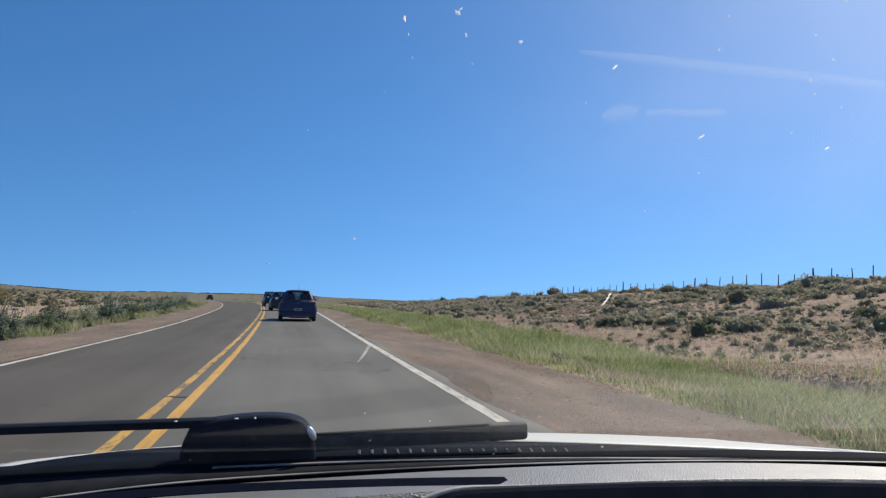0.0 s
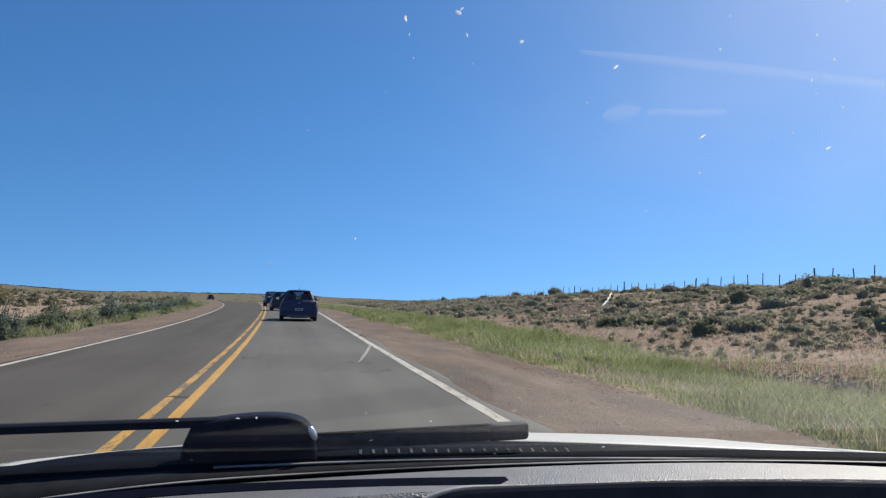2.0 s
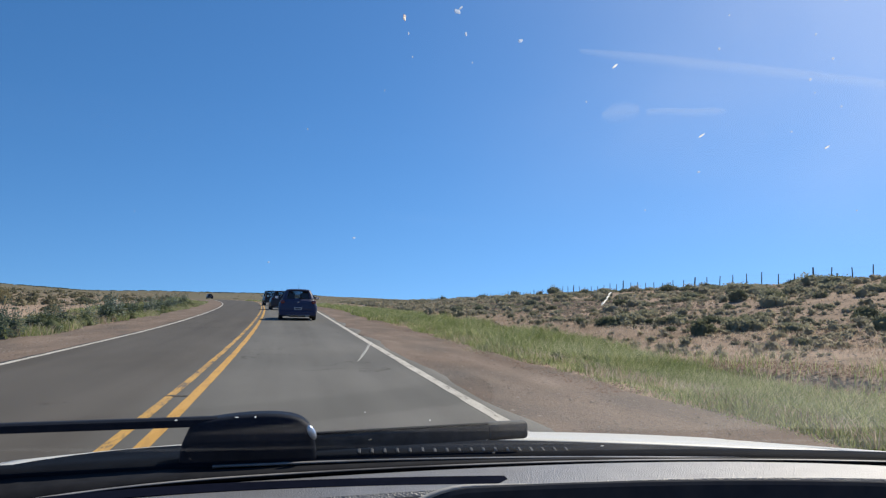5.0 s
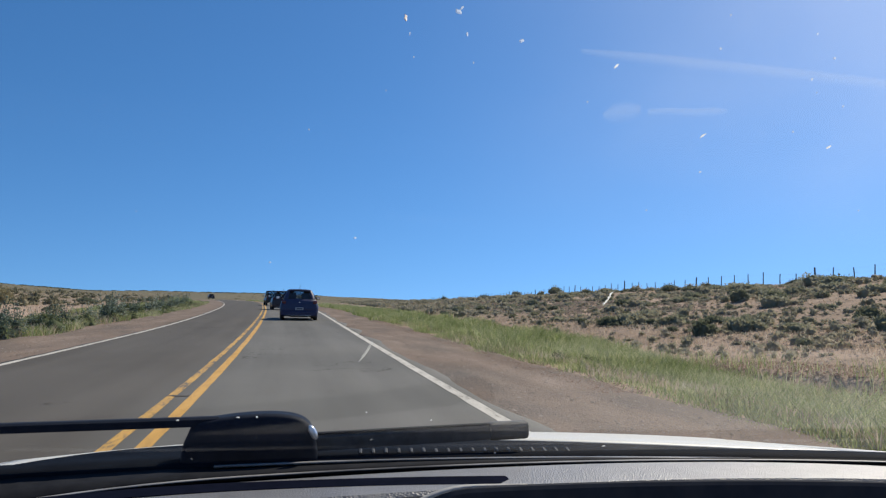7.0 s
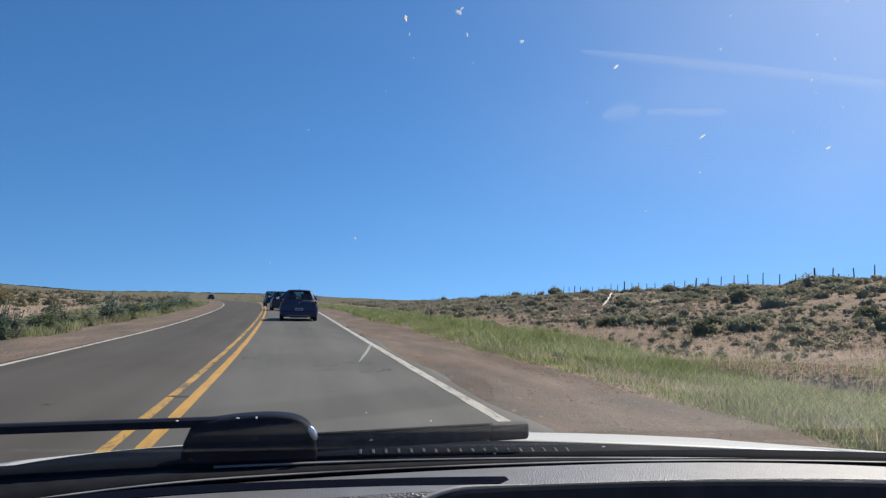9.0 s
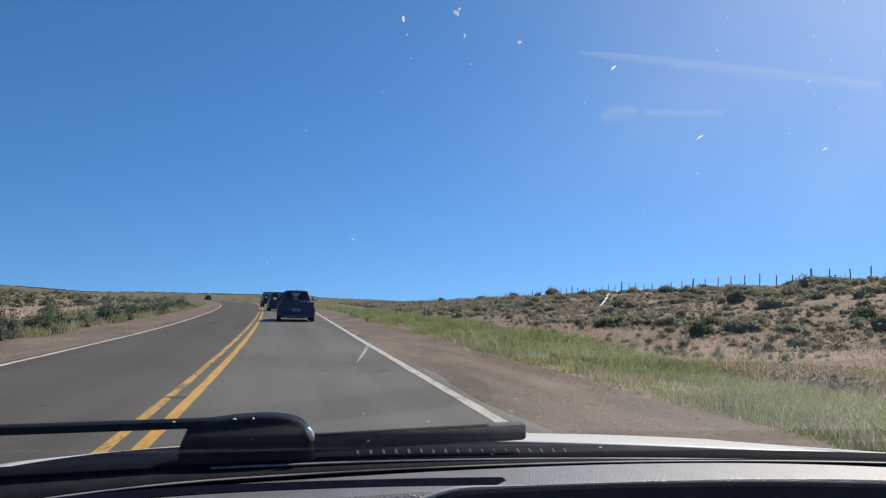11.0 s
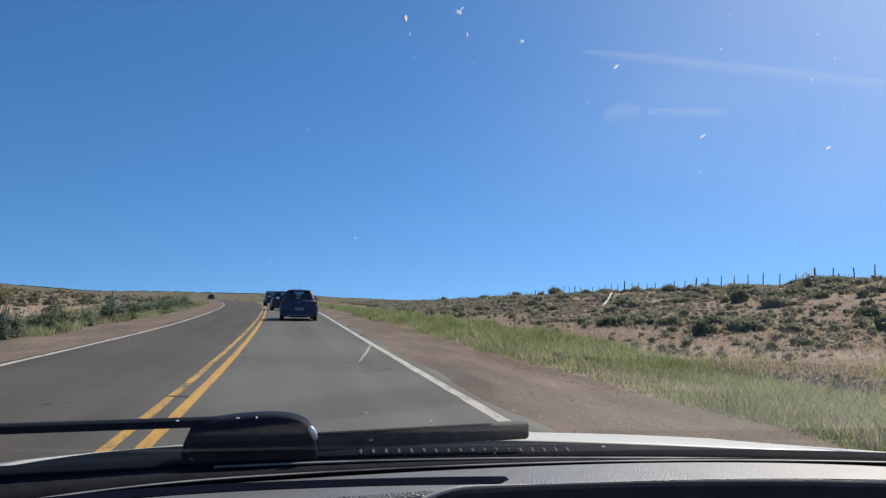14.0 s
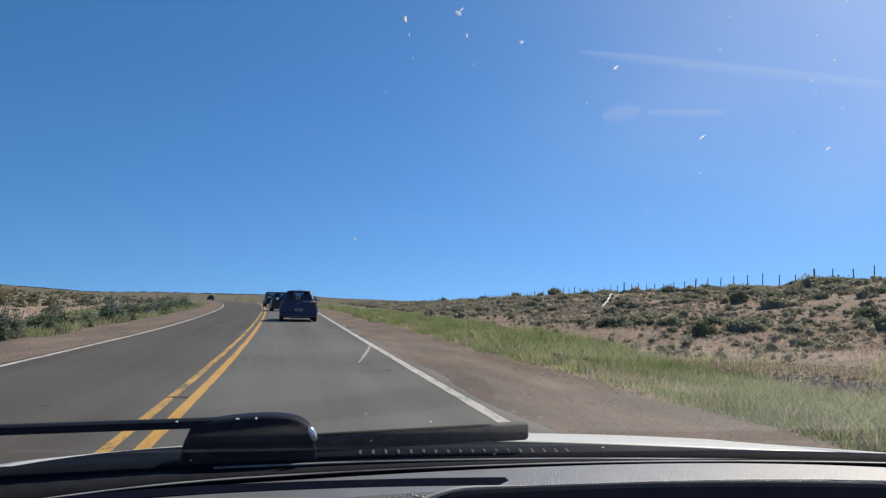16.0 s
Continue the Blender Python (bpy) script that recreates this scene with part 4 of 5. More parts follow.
def vehicle(name, at, heading, paint, label, wide=1.9, high=1.62, long=4.2, ground=0.21, boxy=0.0):
    """A car or van seen mostly from behind: its rear end is at y = 0, its nose at y = long."""
    car = tagged(empty(name, pose(*at, 0, 0, heading)), label, "car", "cars on the road")
    w, belt = wide / 2, high * (0.68 - 0.08 * boxy)
    bm = bmesh.new()
    rows = ((0.0, ground + 0.13, 0.70, 0.86), (0.03, ground + 0.06, 0.86, 0.93), (0.10, ground, belt - 0.02, 0.97), (0.30, ground, belt, 1.0), (1.2, ground - 0.04, belt + 0.01, 1.0),
            (2.4, ground - 0.04, belt + 0.0, 1.0), (3.0, ground - 0.04, belt - 0.03, 0.99), (long - 0.45, ground, belt - 0.14, 0.97), (long - 0.12, ground, belt - 0.27, 0.90), (long, 0.40, belt - 0.42, 0.78))
    loft(bm, [section(yy, zb, zt, w * k) for yy, zb, zt, k in rows])
    body = part("body", bm, paint, car, "", True)
    # roof
    r0, r1 = 0.34 - 0.2 * boxy, 2.15
    rw = w * (0.635 + 0.225 * boxy)
    bm = bmesh.new()
    rings = []
    for yy, zz, k in ((r0, high - 0.07, 0.92), (r0 + 0.08, high - 0.025, 0.97), (0.9, high, 1.0), (1.6, high, 1.0), (r1, high - 0.07, 0.95)):
        top = [(-rw * k, yy, zz - 0.07), (-rw * k * 0.93, yy, zz - 0.025), (-rw * k * 0.6, yy, zz), (0, yy, zz + 0.01), (rw * k * 0.6, yy, zz), (rw * k * 0.93, yy, zz - 0.025), (rw * k, yy, zz - 0.07)]
        rings.append(top + [(xx * 0.96, yy, zc - 0.045) for xx, yy, zc in top[::-1]])
    loft(bm, rings)
    part("roof", bm, paint, car, "", True)
    bm = bmesh.new()
    box(bm, (0, r0 - 0.04, high - 0.075), (rw * 1.7, 0.16, 0.03), pose(0, 0, 0, -12), 0.012)
    part("roof_spoiler", bm, paint, car)
    # pillars
    zl, zh = belt - 0.02, high - 0.08
    for sgn in (-1, 1):
        for foot, head, th in (((1.3, 0.98), (1.25, 0.97), 0.07), ((2.95, 0.9), (r1 - 0.04, 0.92), 0.05)):
            bm = bmesh.new()
            a = Vector((sgn * w * foot[1], foot[0], zl))
            b = Vector((sgn * rw * head[1], head[0], zh))
            sx, sy = Vector((0.5 * th, 0, 0)), Vector((0, th, 0))
            loft(bm, [[a - sx - sy, a + sx - sy, a + sx + sy, a - sx + sy], [b - sx - sy * 0.8, b + sx - sy * 0.8, b + sx + sy * 0.8, b - sx + sy * 0.8]])
            part("pillar", bm, paint, car)
    # rounded rear corners between belt, roof and windows
    wb, wt = w * (0.60 + 0.20 * boxy), rw * (0.76 + 0.06 * boxy)
    for sgn in (-1, 1):
        bm = bmesh.new()
        rings = []
        for k in range(7):
            f = k / 6
            swell = 0.035 * math.sin(math.pi * f)
            a = Vector((wb + (wt - wb) * f, 0.095 + (r0 - 0.09) * f, belt - 0.03 + (high - 0.03 - belt) * f))
            b = Vector((w * 0.80 + (rw * 0.96 - w * 0.80) * f + swell, 0.20 + (r0 - 0.08) * f, a.z))
            c = Vector((b.x + 0.01, 0.80 + 0.15 * f, a.z))
            m1, m2 = a.lerp(b, 0.55) + Vector((0.01, -0.035, 0)), b + Vector((0.0, -0.015, 0))
            ring = [a, m1, m2, b + Vector((0.012, 0.06, 0)), c, c - Vector((0.05, 0, 0)), b + Vector((-0.05, 0.10, 0)), a + Vector((0, 0.05, 0))]
            rings.append([(sgn * p.x, p.y, p.z) for p in ring])
        loft(bm, rings)
        part("quarter_panel", bm, paint, car, "", True)
    # glass
    def window(kind, pts, push):
        bm = bmesh.new()
        slab(bm, pts, push)
        return part(kind, bm, M_TINTED, car, "dark tinted glass")
    window("rear_window", [(-wb, 0.10, belt + 0.0), (wb, 0.10, belt + 0.0), (wt, r0 + 0.02, high - 0.10), (-wt, r0 + 0.02, high - 0.10)], (0, 0.006, 0))
    window("windscreen", [(-wb, 2.95, belt - 0.03), (wb, 2.95, belt - 0.03), (wt, r1, high - 0.09), (-wt, r1, high - 0.09)], (0, 0.006, 0))
    for sgn in (-1, 1):
        for ya, yb, yc, yd in ((0.78, 1.24, 1.20, 0.92), (1.36, 2.8, 2.1, 1.31)):
            window("side_window", [(sgn * w * 0.95, ya, belt), (sgn * w * 0.95, yb, belt), (sgn * rw * 0.97, yc, high - 0.10), (sgn * rw * 0.97, yd, high - 0.10)], (sgn * 0.006, 0, 0))
    # rear end
    bm = bmesh.new()
    box(bm, (0, 0.06, ground + 0.16), (wide * 0.93, 0.20, 0.26), None, 0.05)
    part("bumper", bm, M_DARKTRIM if boxy else paint, car, "rear bumper")
    bm = bmesh.new()
    box(bm, (0, 0.07, ground + 0.04), (wide * 0.84, 0.14, 0.10), None, 0.03)
    part("bumper_skirt", bm, M_DARKTRIM, car, "black lower skirt")
    bm = bmesh.new()
    box(bm, (0, -0.035, ground + 0.055), (wide * 0.62, 0.02, 0.014), None, 0.004)
    part("trim_strip", bm, M_CHROME, car, "bright strip under the bumper")
    for sgn in (-1, 1):
        bm = bmesh.new()
        if boxy:
            box(bm, (sgn * w * 0.88, 0.02, belt - 0.12), (0.14, 0.14, 0.34), None, 0.03)
        else:
            box(bm, (sgn * w * 0.80, 0.055, belt - 0.15), (0.22, 0.16, 0.17), pose(0, 0, 0, 0, sgn * -14, sgn * 18), 0.05)
        part("tail_lamp", bm, M_RED, car, "red tail lamp", True)
        bm = bmesh.new()
        box(bm, (sgn * (w + 0.11), 2.55, belt + 0.06), (0.20, 0.10, 0.15), pose(0, 0, 0, 0, 0, sgn * 12), 0.04)
        mir = part("wing_mirror", bm, paint, car, "", True)
        bm = bmesh.new()
        box(bm, (sgn * (w + 0.11), 2.495, belt + 0.06), (0.15, 0.006, 0.11), pose(0, 0, 0, 0, 0, sgn * 12))
        part("mirror_glass", bm, M_CHROME, mir, "mirror glass")
        wheel(car, sgn * (w - 0.13), 0.78, 0.31, 0.20)
        wheel(car, sgn * (w - 0.13), long - 0.85, 0.31, 0.20)
        for yy in (1.05, 2.05):
            bm = bmesh.new()
            box(bm, (sgn * w * 0.4, yy, belt + 0.05), (0.48, 0.14, 0.55), pose(0, 0, 0, 10), 0.06)
            box(bm, (sgn * w * 0.4, yy - 0.06, belt + 0.40), (0.24, 0.10, 0.17), None, 0.04)
            part("seat", bm, M_SEAT, car, "dark seat back with headrest", True)
    bm = bmesh.new()
    box(bm, (0, -0.005, 0.60), (0.40, 0.02, 0.13), None, 0.008)
    plate = part("number_plate", bm, M_PLATE, car, "pale number plate")
    bm = bmesh.new()
    box(bm, (0, -0.018, 0.60), (0.28, 0.004, 0.05))
    part("plate_bar", bm, M_BAR, plate)
    bm = bmesh.new()
    tube(bm, (0.05, 0.055, belt + 0.03), (0.30, 0.09, belt + 0.07), 0.012, 0.008, 6)
    part("rear_wiper", bm, M_DARKTRIM, car, "small black wiper")
    bm = bmesh.new()
    box(bm, (0, 0.035, belt - 0.16), (0.06, 0.02, 0.05), None, 0.01)
    part("badge", bm, M_CHROME, car, "small bright badge")
    bm = bmesh.new()
    tube(bm, (0, r0 + 0.12, high - 0.02), (0, r0 - 0.12, high + 0.24), 0.008, 0.004, 5)
    part("antenna", bm, M_DARKTRIM, car, "thin roof antenna")
    bm = bmesh.new()
    box(bm, (0, 0.35, ground + 0.02), (0.9, 0.5, 0.12), None, 0.04)
    tube(bm, (w * 0.55, 0.02, ground), (w * 0.55, 0.5, ground), 0.03, 0.03, 8)
    part("exhaust", bm, M_DARKTRIM, car, "dark exhaust under the floor")
    return car


P_NAVY, P_GREY, P_BLACK = car_paint("navy_paint", (0.012, 0.019, 0.070)), car_paint("maroon_grey_paint", (0.022, 0.012, 0.015)), car_paint("black_paint", (0.006, 0.0065, 0.008))
vehicle("hatchback", (0.20, 35.6, float(rise(35.6)) + 0.0), 1.5, P_NAVY, "dark navy blue hatchback seen from behind on the lane", 1.94, 1.60)
vehicle("hatchback", (-1.05, 60.5, float(rise(60.5))), 5.0, P_GREY, "dark maroon grey hatchback further along the lane", 1.86, 1.66)
vehicle("hatchback", (-26.3, 230, float(land(-26.3, 230))), 14.0, P_BLACK, "small dark car far off where the road bends away", 1.8, 1.6)
vehicle("off_road_car", (-2.75, 90, float(rise(90))), 8.0, P_BLACK, "black boxy off-road car ahead on the lane", 1.86, 1.92, 4.2, 0.4, 1.0)

# ---- the car round the camera ----
MID = 0.26  # the car's middle, right of the camera
own = tagged(empty("car", pose(MID, 0, 0)), "silver white car with black cowl, seen from its dashboard", "car")


def arc(y0, bend, coef, dz=0.0, a=-0.84, b=0.84, n=43, lift=0.0):
    """A line across the car: y falls back from y0 towards the sides, z follows the coefficients."""
    out = []
    for k in range(n):
        X = a + (b - a) * k / (n - 1)
        sink = 0.15 * max(0.0, -0.32 - X) ** 2 if coef in (DASH, GAP) else 0.0  # the dashboard falls away at its end
        out.append((X, y0 - bend * X * X, sum(c * X ** i for i, c in enumerate(reversed(coef))) - sink + dz + lift * math.exp(-((X + 0.56) / 0.21) ** 2)))
    return out


def band(name, arcs, material, label="", smooth=True, parent=None):
    """A closed shell across the car through the arcs, which run round its cross-section."""
    bm = bmesh.new()
    loft(bm, [[c[k] for c in arcs] for k in range(len(arcs[0]))])
    return part(name, bm, material, parent or own, label, smooth)


FAR = (0.0003, 0.0015, -0.0283, 0.0079, 0.8826)
NEAR = (-0.0194, 0.0454, -0.0376, -0.0249, 0.9696)
LOW = (0.0, 0.0068, -0.0105, -0.0102, 0.9865)
GAP = (-0.006, -0.0132, 0.0089, 0.9873)
DASH = (-0.0327, -0.0146, 0.0167, 0.9887)
band("bonnet", [arc(1.246, 0.12, NEAR, -0.016), arc(1.248, 0.12, NEAR, -0.003), arc(1.256, 0.12, NEAR, 0.0), arc(1.5, 0.12, tuple((p + q) / 2 for p, q in zip(FAR, NEAR)), 0.001),
                arc(1.75, 0.12, FAR), arc(1.90, 0.14, FAR, -0.07), arc(1.98, 0.16, FAR, -0.25), arc(1.9, 0.16, FAR, -0.27), arc(1.5, 0.12, FAR, -0.05)], M_SILVER, "silver white painted bonnet")
cowl = band("cowl", [arc(1.2455, 0.12, NEAR, -0.012), arc(1.2445, 0.12, NEAR, -0.0025, lift=0.006), arc(1.22, 0.12, NEAR, -0.0035, lift=0.006), arc(1.12, 0.12, tuple((p + q) / 2 for p, q in zip(NEAR, LOW)), -0.002), arc(1.085, 0.12, LOW, 0.0),
                     arc(1.02, 0.12, LOW), arc(1.015, 0.12, LOW, -0.03), arc(1.26, 0.12, NEAR, -0.06)], M_COWL, "black plastic cowl panel below the windscreen")
band("windscreen_seal", [arc(1.018, 0.12, LOW, -0.003), arc(0.975, 0.12, GAP, 0.001), arc(0.972, 0.12, GAP, -0.006), arc(1.014, 0.12, LOW, -0.02)], M_SEAL, "grey rubber strip along the glass")
# the first strip paints the bright reflection line along the dash edge
band("edge_strip", [arc(0.9715, 0.12, GAP, -0.0002), arc(0.968, 0.12, GAP, -0.0010), arc(0.9678, 0.12, GAP, -0.0020), arc(0.971, 0.12, GAP, -0.0020)], M_EDGE, "thin pale strip painted as the dash edge's reflection line")
band("edge_strip", [arc(1.013, 0.12, LOW, 0.0005, -0.36, 0.84), arc(1.006, 0.12, LOW, 0.0012, -0.36, 0.84), arc(1.002, 0.12, LOW, 0.0005, -0.36, 0.84), arc(1.007, 0.12, LOW, -0.003, -0.36, 0.84)], M_EDGE, "pale worn edge strip of the glass seal")
band("dashboard", [arc(0.948, 0.12, DASH, -0.008), arc(0.9475, 0.12, DASH, -0.0026), arc(0.945, 0.12, DASH, -0.0016), arc(0.94, 0.12, DASH, -0.0014), arc(0.90, 0.11, DASH, -0.0004), arc(0.845, 0.10, DASH, 0.0008),
                   arc(0.841, 0.10, DASH, 0.0006), arc(0.837, 0.10, DASH, -0.004), arc(0.835, 0.10, DASH, -0.02), arc(0.812, 0.10, DASH, -0.02), arc(0.810, 0.10, DASH, -0.004),
                   arc(0.808, 0.10, DASH, 0.0018), arc(0.806, 0.10, DASH, 0.002), arc(0.80, 0.10, DASH, 0.002), arc(0.794, 0.10, DASH, 0.0), arc(0.79, 0.10, DASH, -0.006), arc(0.785, 0.10, DASH, -0.06), arc(0.58, 0.08, DASH, -0.08),
                   arc(0.56, 0.08, DASH, -0.30), arc(0.93, 0.12, DASH, -0.30), arc(0.953, 0.12, DASH, -0.03)], M_DASH, "grey grained plastic dashboard top", False)
# unseen black cover, added to keep the lit lower dash out of the glass's reflection
band("reflection_cover", [arc(0.783, 0.10, DASH, -0.040), arc(0.566, 0.08, DASH, -0.066), arc(0.564, 0.08, DASH, -0.078), arc(0.783, 0.10, DASH, -0.056)], M_HOOD, "black unseen cover over the lower dash against its reflection")
band("gap_strip", [arc(0.9745, 0.12, GAP, -0.008), arc(0.947, 0.12, DASH, -0.010), arc(0.947, 0.12, DASH, -0.016), arc(0.9745, 0.12, GAP, -0.014)], M_HOOD, "black gap between dashboard and glass")
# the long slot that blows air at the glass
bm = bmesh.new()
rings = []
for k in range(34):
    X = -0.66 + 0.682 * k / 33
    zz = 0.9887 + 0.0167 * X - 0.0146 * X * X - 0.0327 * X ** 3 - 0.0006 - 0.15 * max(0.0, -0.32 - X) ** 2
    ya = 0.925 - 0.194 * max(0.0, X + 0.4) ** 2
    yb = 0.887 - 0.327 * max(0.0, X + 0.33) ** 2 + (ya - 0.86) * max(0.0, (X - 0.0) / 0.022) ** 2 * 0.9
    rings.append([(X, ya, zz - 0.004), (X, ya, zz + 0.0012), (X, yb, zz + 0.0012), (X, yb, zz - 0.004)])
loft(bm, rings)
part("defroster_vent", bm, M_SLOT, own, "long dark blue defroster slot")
# wings beside the bonnet
for sgn, drop in ((1, 0.0), (-1, 0.014)):
    bm = bmesh.new()
    rings = []
    for k in range(15):
        yy = 1.03 + 0.75 * k / 14
        zz = 0.951 - 0.156 * (yy - 1.126) - 0.02 * max(0.0, yy - 1.6) - drop
        rings.append([(sgn * X, yy, zz + d) for X, d in ((0.838, -0.02), (0.840, -0.004), (0.852, -0.001), (0.862, 0.0), (0.876, -0.007), (0.887, -0.03), (0.892, -0.25), (0.845, -0.26))])
    loft(bm, rings)
    part("wing", bm, M_SILVER, own, "silver white front wing", True)
# ribs of the air intake
for k in range(18):
    X = 0.105 + k * 0.0197 - MID
    bm = bmesh.new()
    box(bm, (X, 1.062 - 0.12 * X * X, 0.9850 - 0.010 * X), (0.0046, 0.018, 0.0085 if k < 6 else 0.006), pose(0, 0, 0, 8, 0, -6), 0.001, 1)
    part("vent_rib", bm, M_BLADE, cowl, "grey rib")
# the hood in front of the camera
bm = bmesh.new()
rings = []
for k in range(33):
    X = -0.158 + 0.80 * (k / 32) ** 1.3
    top = 1.0565 - 0.0611 * X * X - 0.0049 * X - 0.016 * max(0.0, (-0.10 - X) / 0.058) ** 2.0 + 0.001 * min(1.0, max(0.0, X / 0.3))
    yy = 0.60 - 0.1 * X * X
    rings.append([(X, yy - 0.012, 0.985), (X, yy - 0.004, top - 0.004), (X, yy - 0.002, top - 0.001), (X, yy, top), (X, yy + 0.002, top - 0.001), (X, yy + 0.006, top - 0.01), (X, yy + 0.03, 0.985)])
loft(bm, rings)
hood = part("dash_hood", bm, M_HOOD, own, "black hood standing on the dashboard")

# pale rim on the hood's left end, thinning to the right
bm = bmesh.new()
rings = []
for k in range(12):
    X = -0.158 + 0.11 * k / 11
    top = 1.0565 - 0.0611 * X * X - 0.0049 * X - 0.016 * max(0.0, (-0.10 - X) / 0.058) ** 2.0
    yy, w = 0.601 - 0.1 * X * X, 0.0036 * (1 - k / 11) + 0.0003
    rings.append([(X, yy - w, top - 0.0006), (X, yy, top + w), (X, yy + w, top), (X, yy, top - 0.002)])
loft(bm, rings)
part("rim", bm, M_RIMLINE, hood, "pale rim", True)

# wipers
HUB = ((-0.148, 0.985), (-0.148, 0.995), (-0.146, 1.012), (-0.138, 1.032), (-0.133, 1.043), (-0.10, 1.0485), (-0.065, 1.0525), (-0.028, 1.054), (0.0, 1.0515), (0.018, 1.046),
       (0.029, 1.036), (0.036, 1.020), (0.04, 0.996), (0.04, 0.98), (-0.02, 0.976), (-0.10, 0.976), (-0.14, 0.976))
ring = [Vector(p) for p in HUB]
for _ in range(2):  # rounded by cutting corners
    ring = [q for a, b in zip(ring, ring[1:] + ring[:1]) for q in (a.lerp(b, 0.22), a.lerp(b, 0.78))]
bm = bmesh.new()
rows = []
for dy, k in ((0.0, 0.90), (0.003, 0.965), (0.008, 1.0), (0.035, 1.0)):
    rows.append([(c.x - MID, 1.012 + dy, c.y) for c in (Vector((-0.05, 1.015)).lerp(p, k) for p in ring)])
loft(bm, rows)
wiper = part("wiper", bm, M_WIPER, own, "black wiper arm cover", True)


def bar(bm, a, b, ha, hb, d):
    a, b = Vector(a), Vector(b)
    rings = []
    for c, hh in ((a, ha), (b, hb)):
        rings.append([(c.x - MID, c.y - d, c.z - hh / 2), (c.x - MID, c.y - d, c.z + hh * 0.3), (c.x - MID, c.y - d * 0.4, c.z + hh / 2), (c.x - MID, c.y + d, c.z + hh / 2), (c.x - MID, c.y + d, c.z - hh / 2)])
    loft(bm, rings)


bm = bmesh.new()
bar(bm, (0.030, 1.038, 1.009), (0.308, 1.060, 1.0155), 0.024, 0.023, 0.008)
blade = part("blade", bm, M_BLADE, wiper, "dark rubber wiper blade")
bm = bmesh.new()
bar(bm, (0.030, 1.036, 1.0215), (0.308, 1.058, 1.0275), 0.003, 0.003, 0.004)
part("blade_spine", bm, M_SEAL, wiper, "thin grey spine of the blade")
bm = bmesh.new()
box(bm, (0.339 - MID, 1.062, 1.0165), (0.070, 0.020, 0.0285), pose(0, 0, 0, 0, -1, 4), 0.007, 3)
part("end_cap", bm, M_BLADE, wiper, "rounded black end cap")
bm = bmesh.new()
bmesh.ops.create_uvsphere(bm, u_segments=16, v_segments=10, radius=1.0)
bmesh.ops.scale(bm, vec=(0.0055, 0.006, 0.0115), verts=bm.verts)
bmesh.ops.rotate(bm, cent=(0, 0, 0), matrix=Euler((0, radians(-28), 0)).to_matrix(), verts=bm.verts)
bmesh.ops.translate(bm, vec=(0.0315 - MID, 1.008, 1.0285), verts=bm.verts)
part("tip", bm, M_CHROME, wiper, "bright white tip", True)
bm = bmesh.new()
bar(bm, (-0.62, 0.975, 1.041), (-0.10, 1.024, 1.0437), 0.0115, 0.0125, 0.007)
part("wiper", bm, M_WIPER, own, "slim black wiper blade")

# windscreen, raked, with its dried splashes
RAKE = math.atan(0.625)
bm = bmesh.new()
n = 24
for side in (0.0, 0.005):
    for j in range(2):
        for k in range(n + 1):
            X = -0.70 + 1.40 * k / n
            y0, z0 = (0.972, 1.0025) if j == 0 else (0.06, 1.5725)
            sag = 0.11 * X * X
            bm.verts.new((X * (1 if j == 0 else 0.86), y0 - sag + side * math.sin(RAKE), z0 + side * math.cos(RAKE) - 0.03 * (X * X) * j))
bm.verts.ensure_lookup_table()
N = n + 1
for k in range(n):
    bm.faces.new([bm.verts[i] for i in (k, k + 1, N + k + 1, N + k)])
screen = part("windscreen", bm, M_SCREEN, own, "clear raked windscreen with dried insect splashes", True)
screen.visible_shadow = False


def on_glass(px, pz):
    """The place on the glass along the direction px right of and pz above straight ahead (tangents)."""
    X, yy = px * 0.6, 0.6
    for _ in range(12):
        yy = (0.985 + 0.625 * (1.0 - 0.11 * (X - MID) ** 2) - 1.22) / (pz + 0.625)
        X = px * yy
    return Vector((X - MID, yy, 1.22 + pz * yy))


def splash(px, pz, wide, tall, turn, material=M_SPLAT, seed=0, label=""):
    wide, tall = 0.75 * wide, 0.75 * tall
    r = random.Random(seed)
    c = on_glass(px, pz)
    bm = bmesh.new()
    m = 9
    ring, ring2 = [], []
    for k in range(m):
        g = k / m * math.tau
        u, v = math.cos(g) * wide / 2 * r.uniform(0.6, 1.2), math.sin(g) * tall / 2 * r.uniform(0.6, 1.2)
        u, v = u * math.cos(turn) - v * math.sin(turn), u * math.sin(turn) + v * math.cos(turn)
        p = c + Vector((u, -v * math.cos(RAKE), v * math.sin(RAKE) * 1.0))
        ring.append(bm.verts.new(p + Vector((0, 0.0006, 0.001))))
        ring2.append(bm.verts.new(c.lerp(p, 0.6) + Vector((0, 0.0009, 0.0016))))
    bm.faces.new(ring2)
    for k in range(m):
        bm.faces.new((ring[k], ring[(k + 1) % m], ring2[(k + 1) % m], ring2[k]))
    ob = part("splash", bm, material, screen, label)
    ob.visible_shadow = False


def scratch(points, width):
    """A thin pale line wiped on the glass."""
    bm = bmesh.new()
    rings = []
    for k, (px, pz) in enumerate(points):
        c = on_glass(px, pz)
        w = width * math.sin(math.pi * (k + 0.4) / (len(points) - 0.2)) + 0.0001
        rings.append([c + Vector((-w, 0.0004, 0.0008)), c + Vector((0, 0.0008, 0.0014)), c + Vector((w, 0.0004, 0.0008)), c + Vector((0, 0.0003, 0.0006))])
    loft(bm, rings)
    part("scratch", bm, M_FAINT, screen, "pale wiper scratch").visible_shadow = False


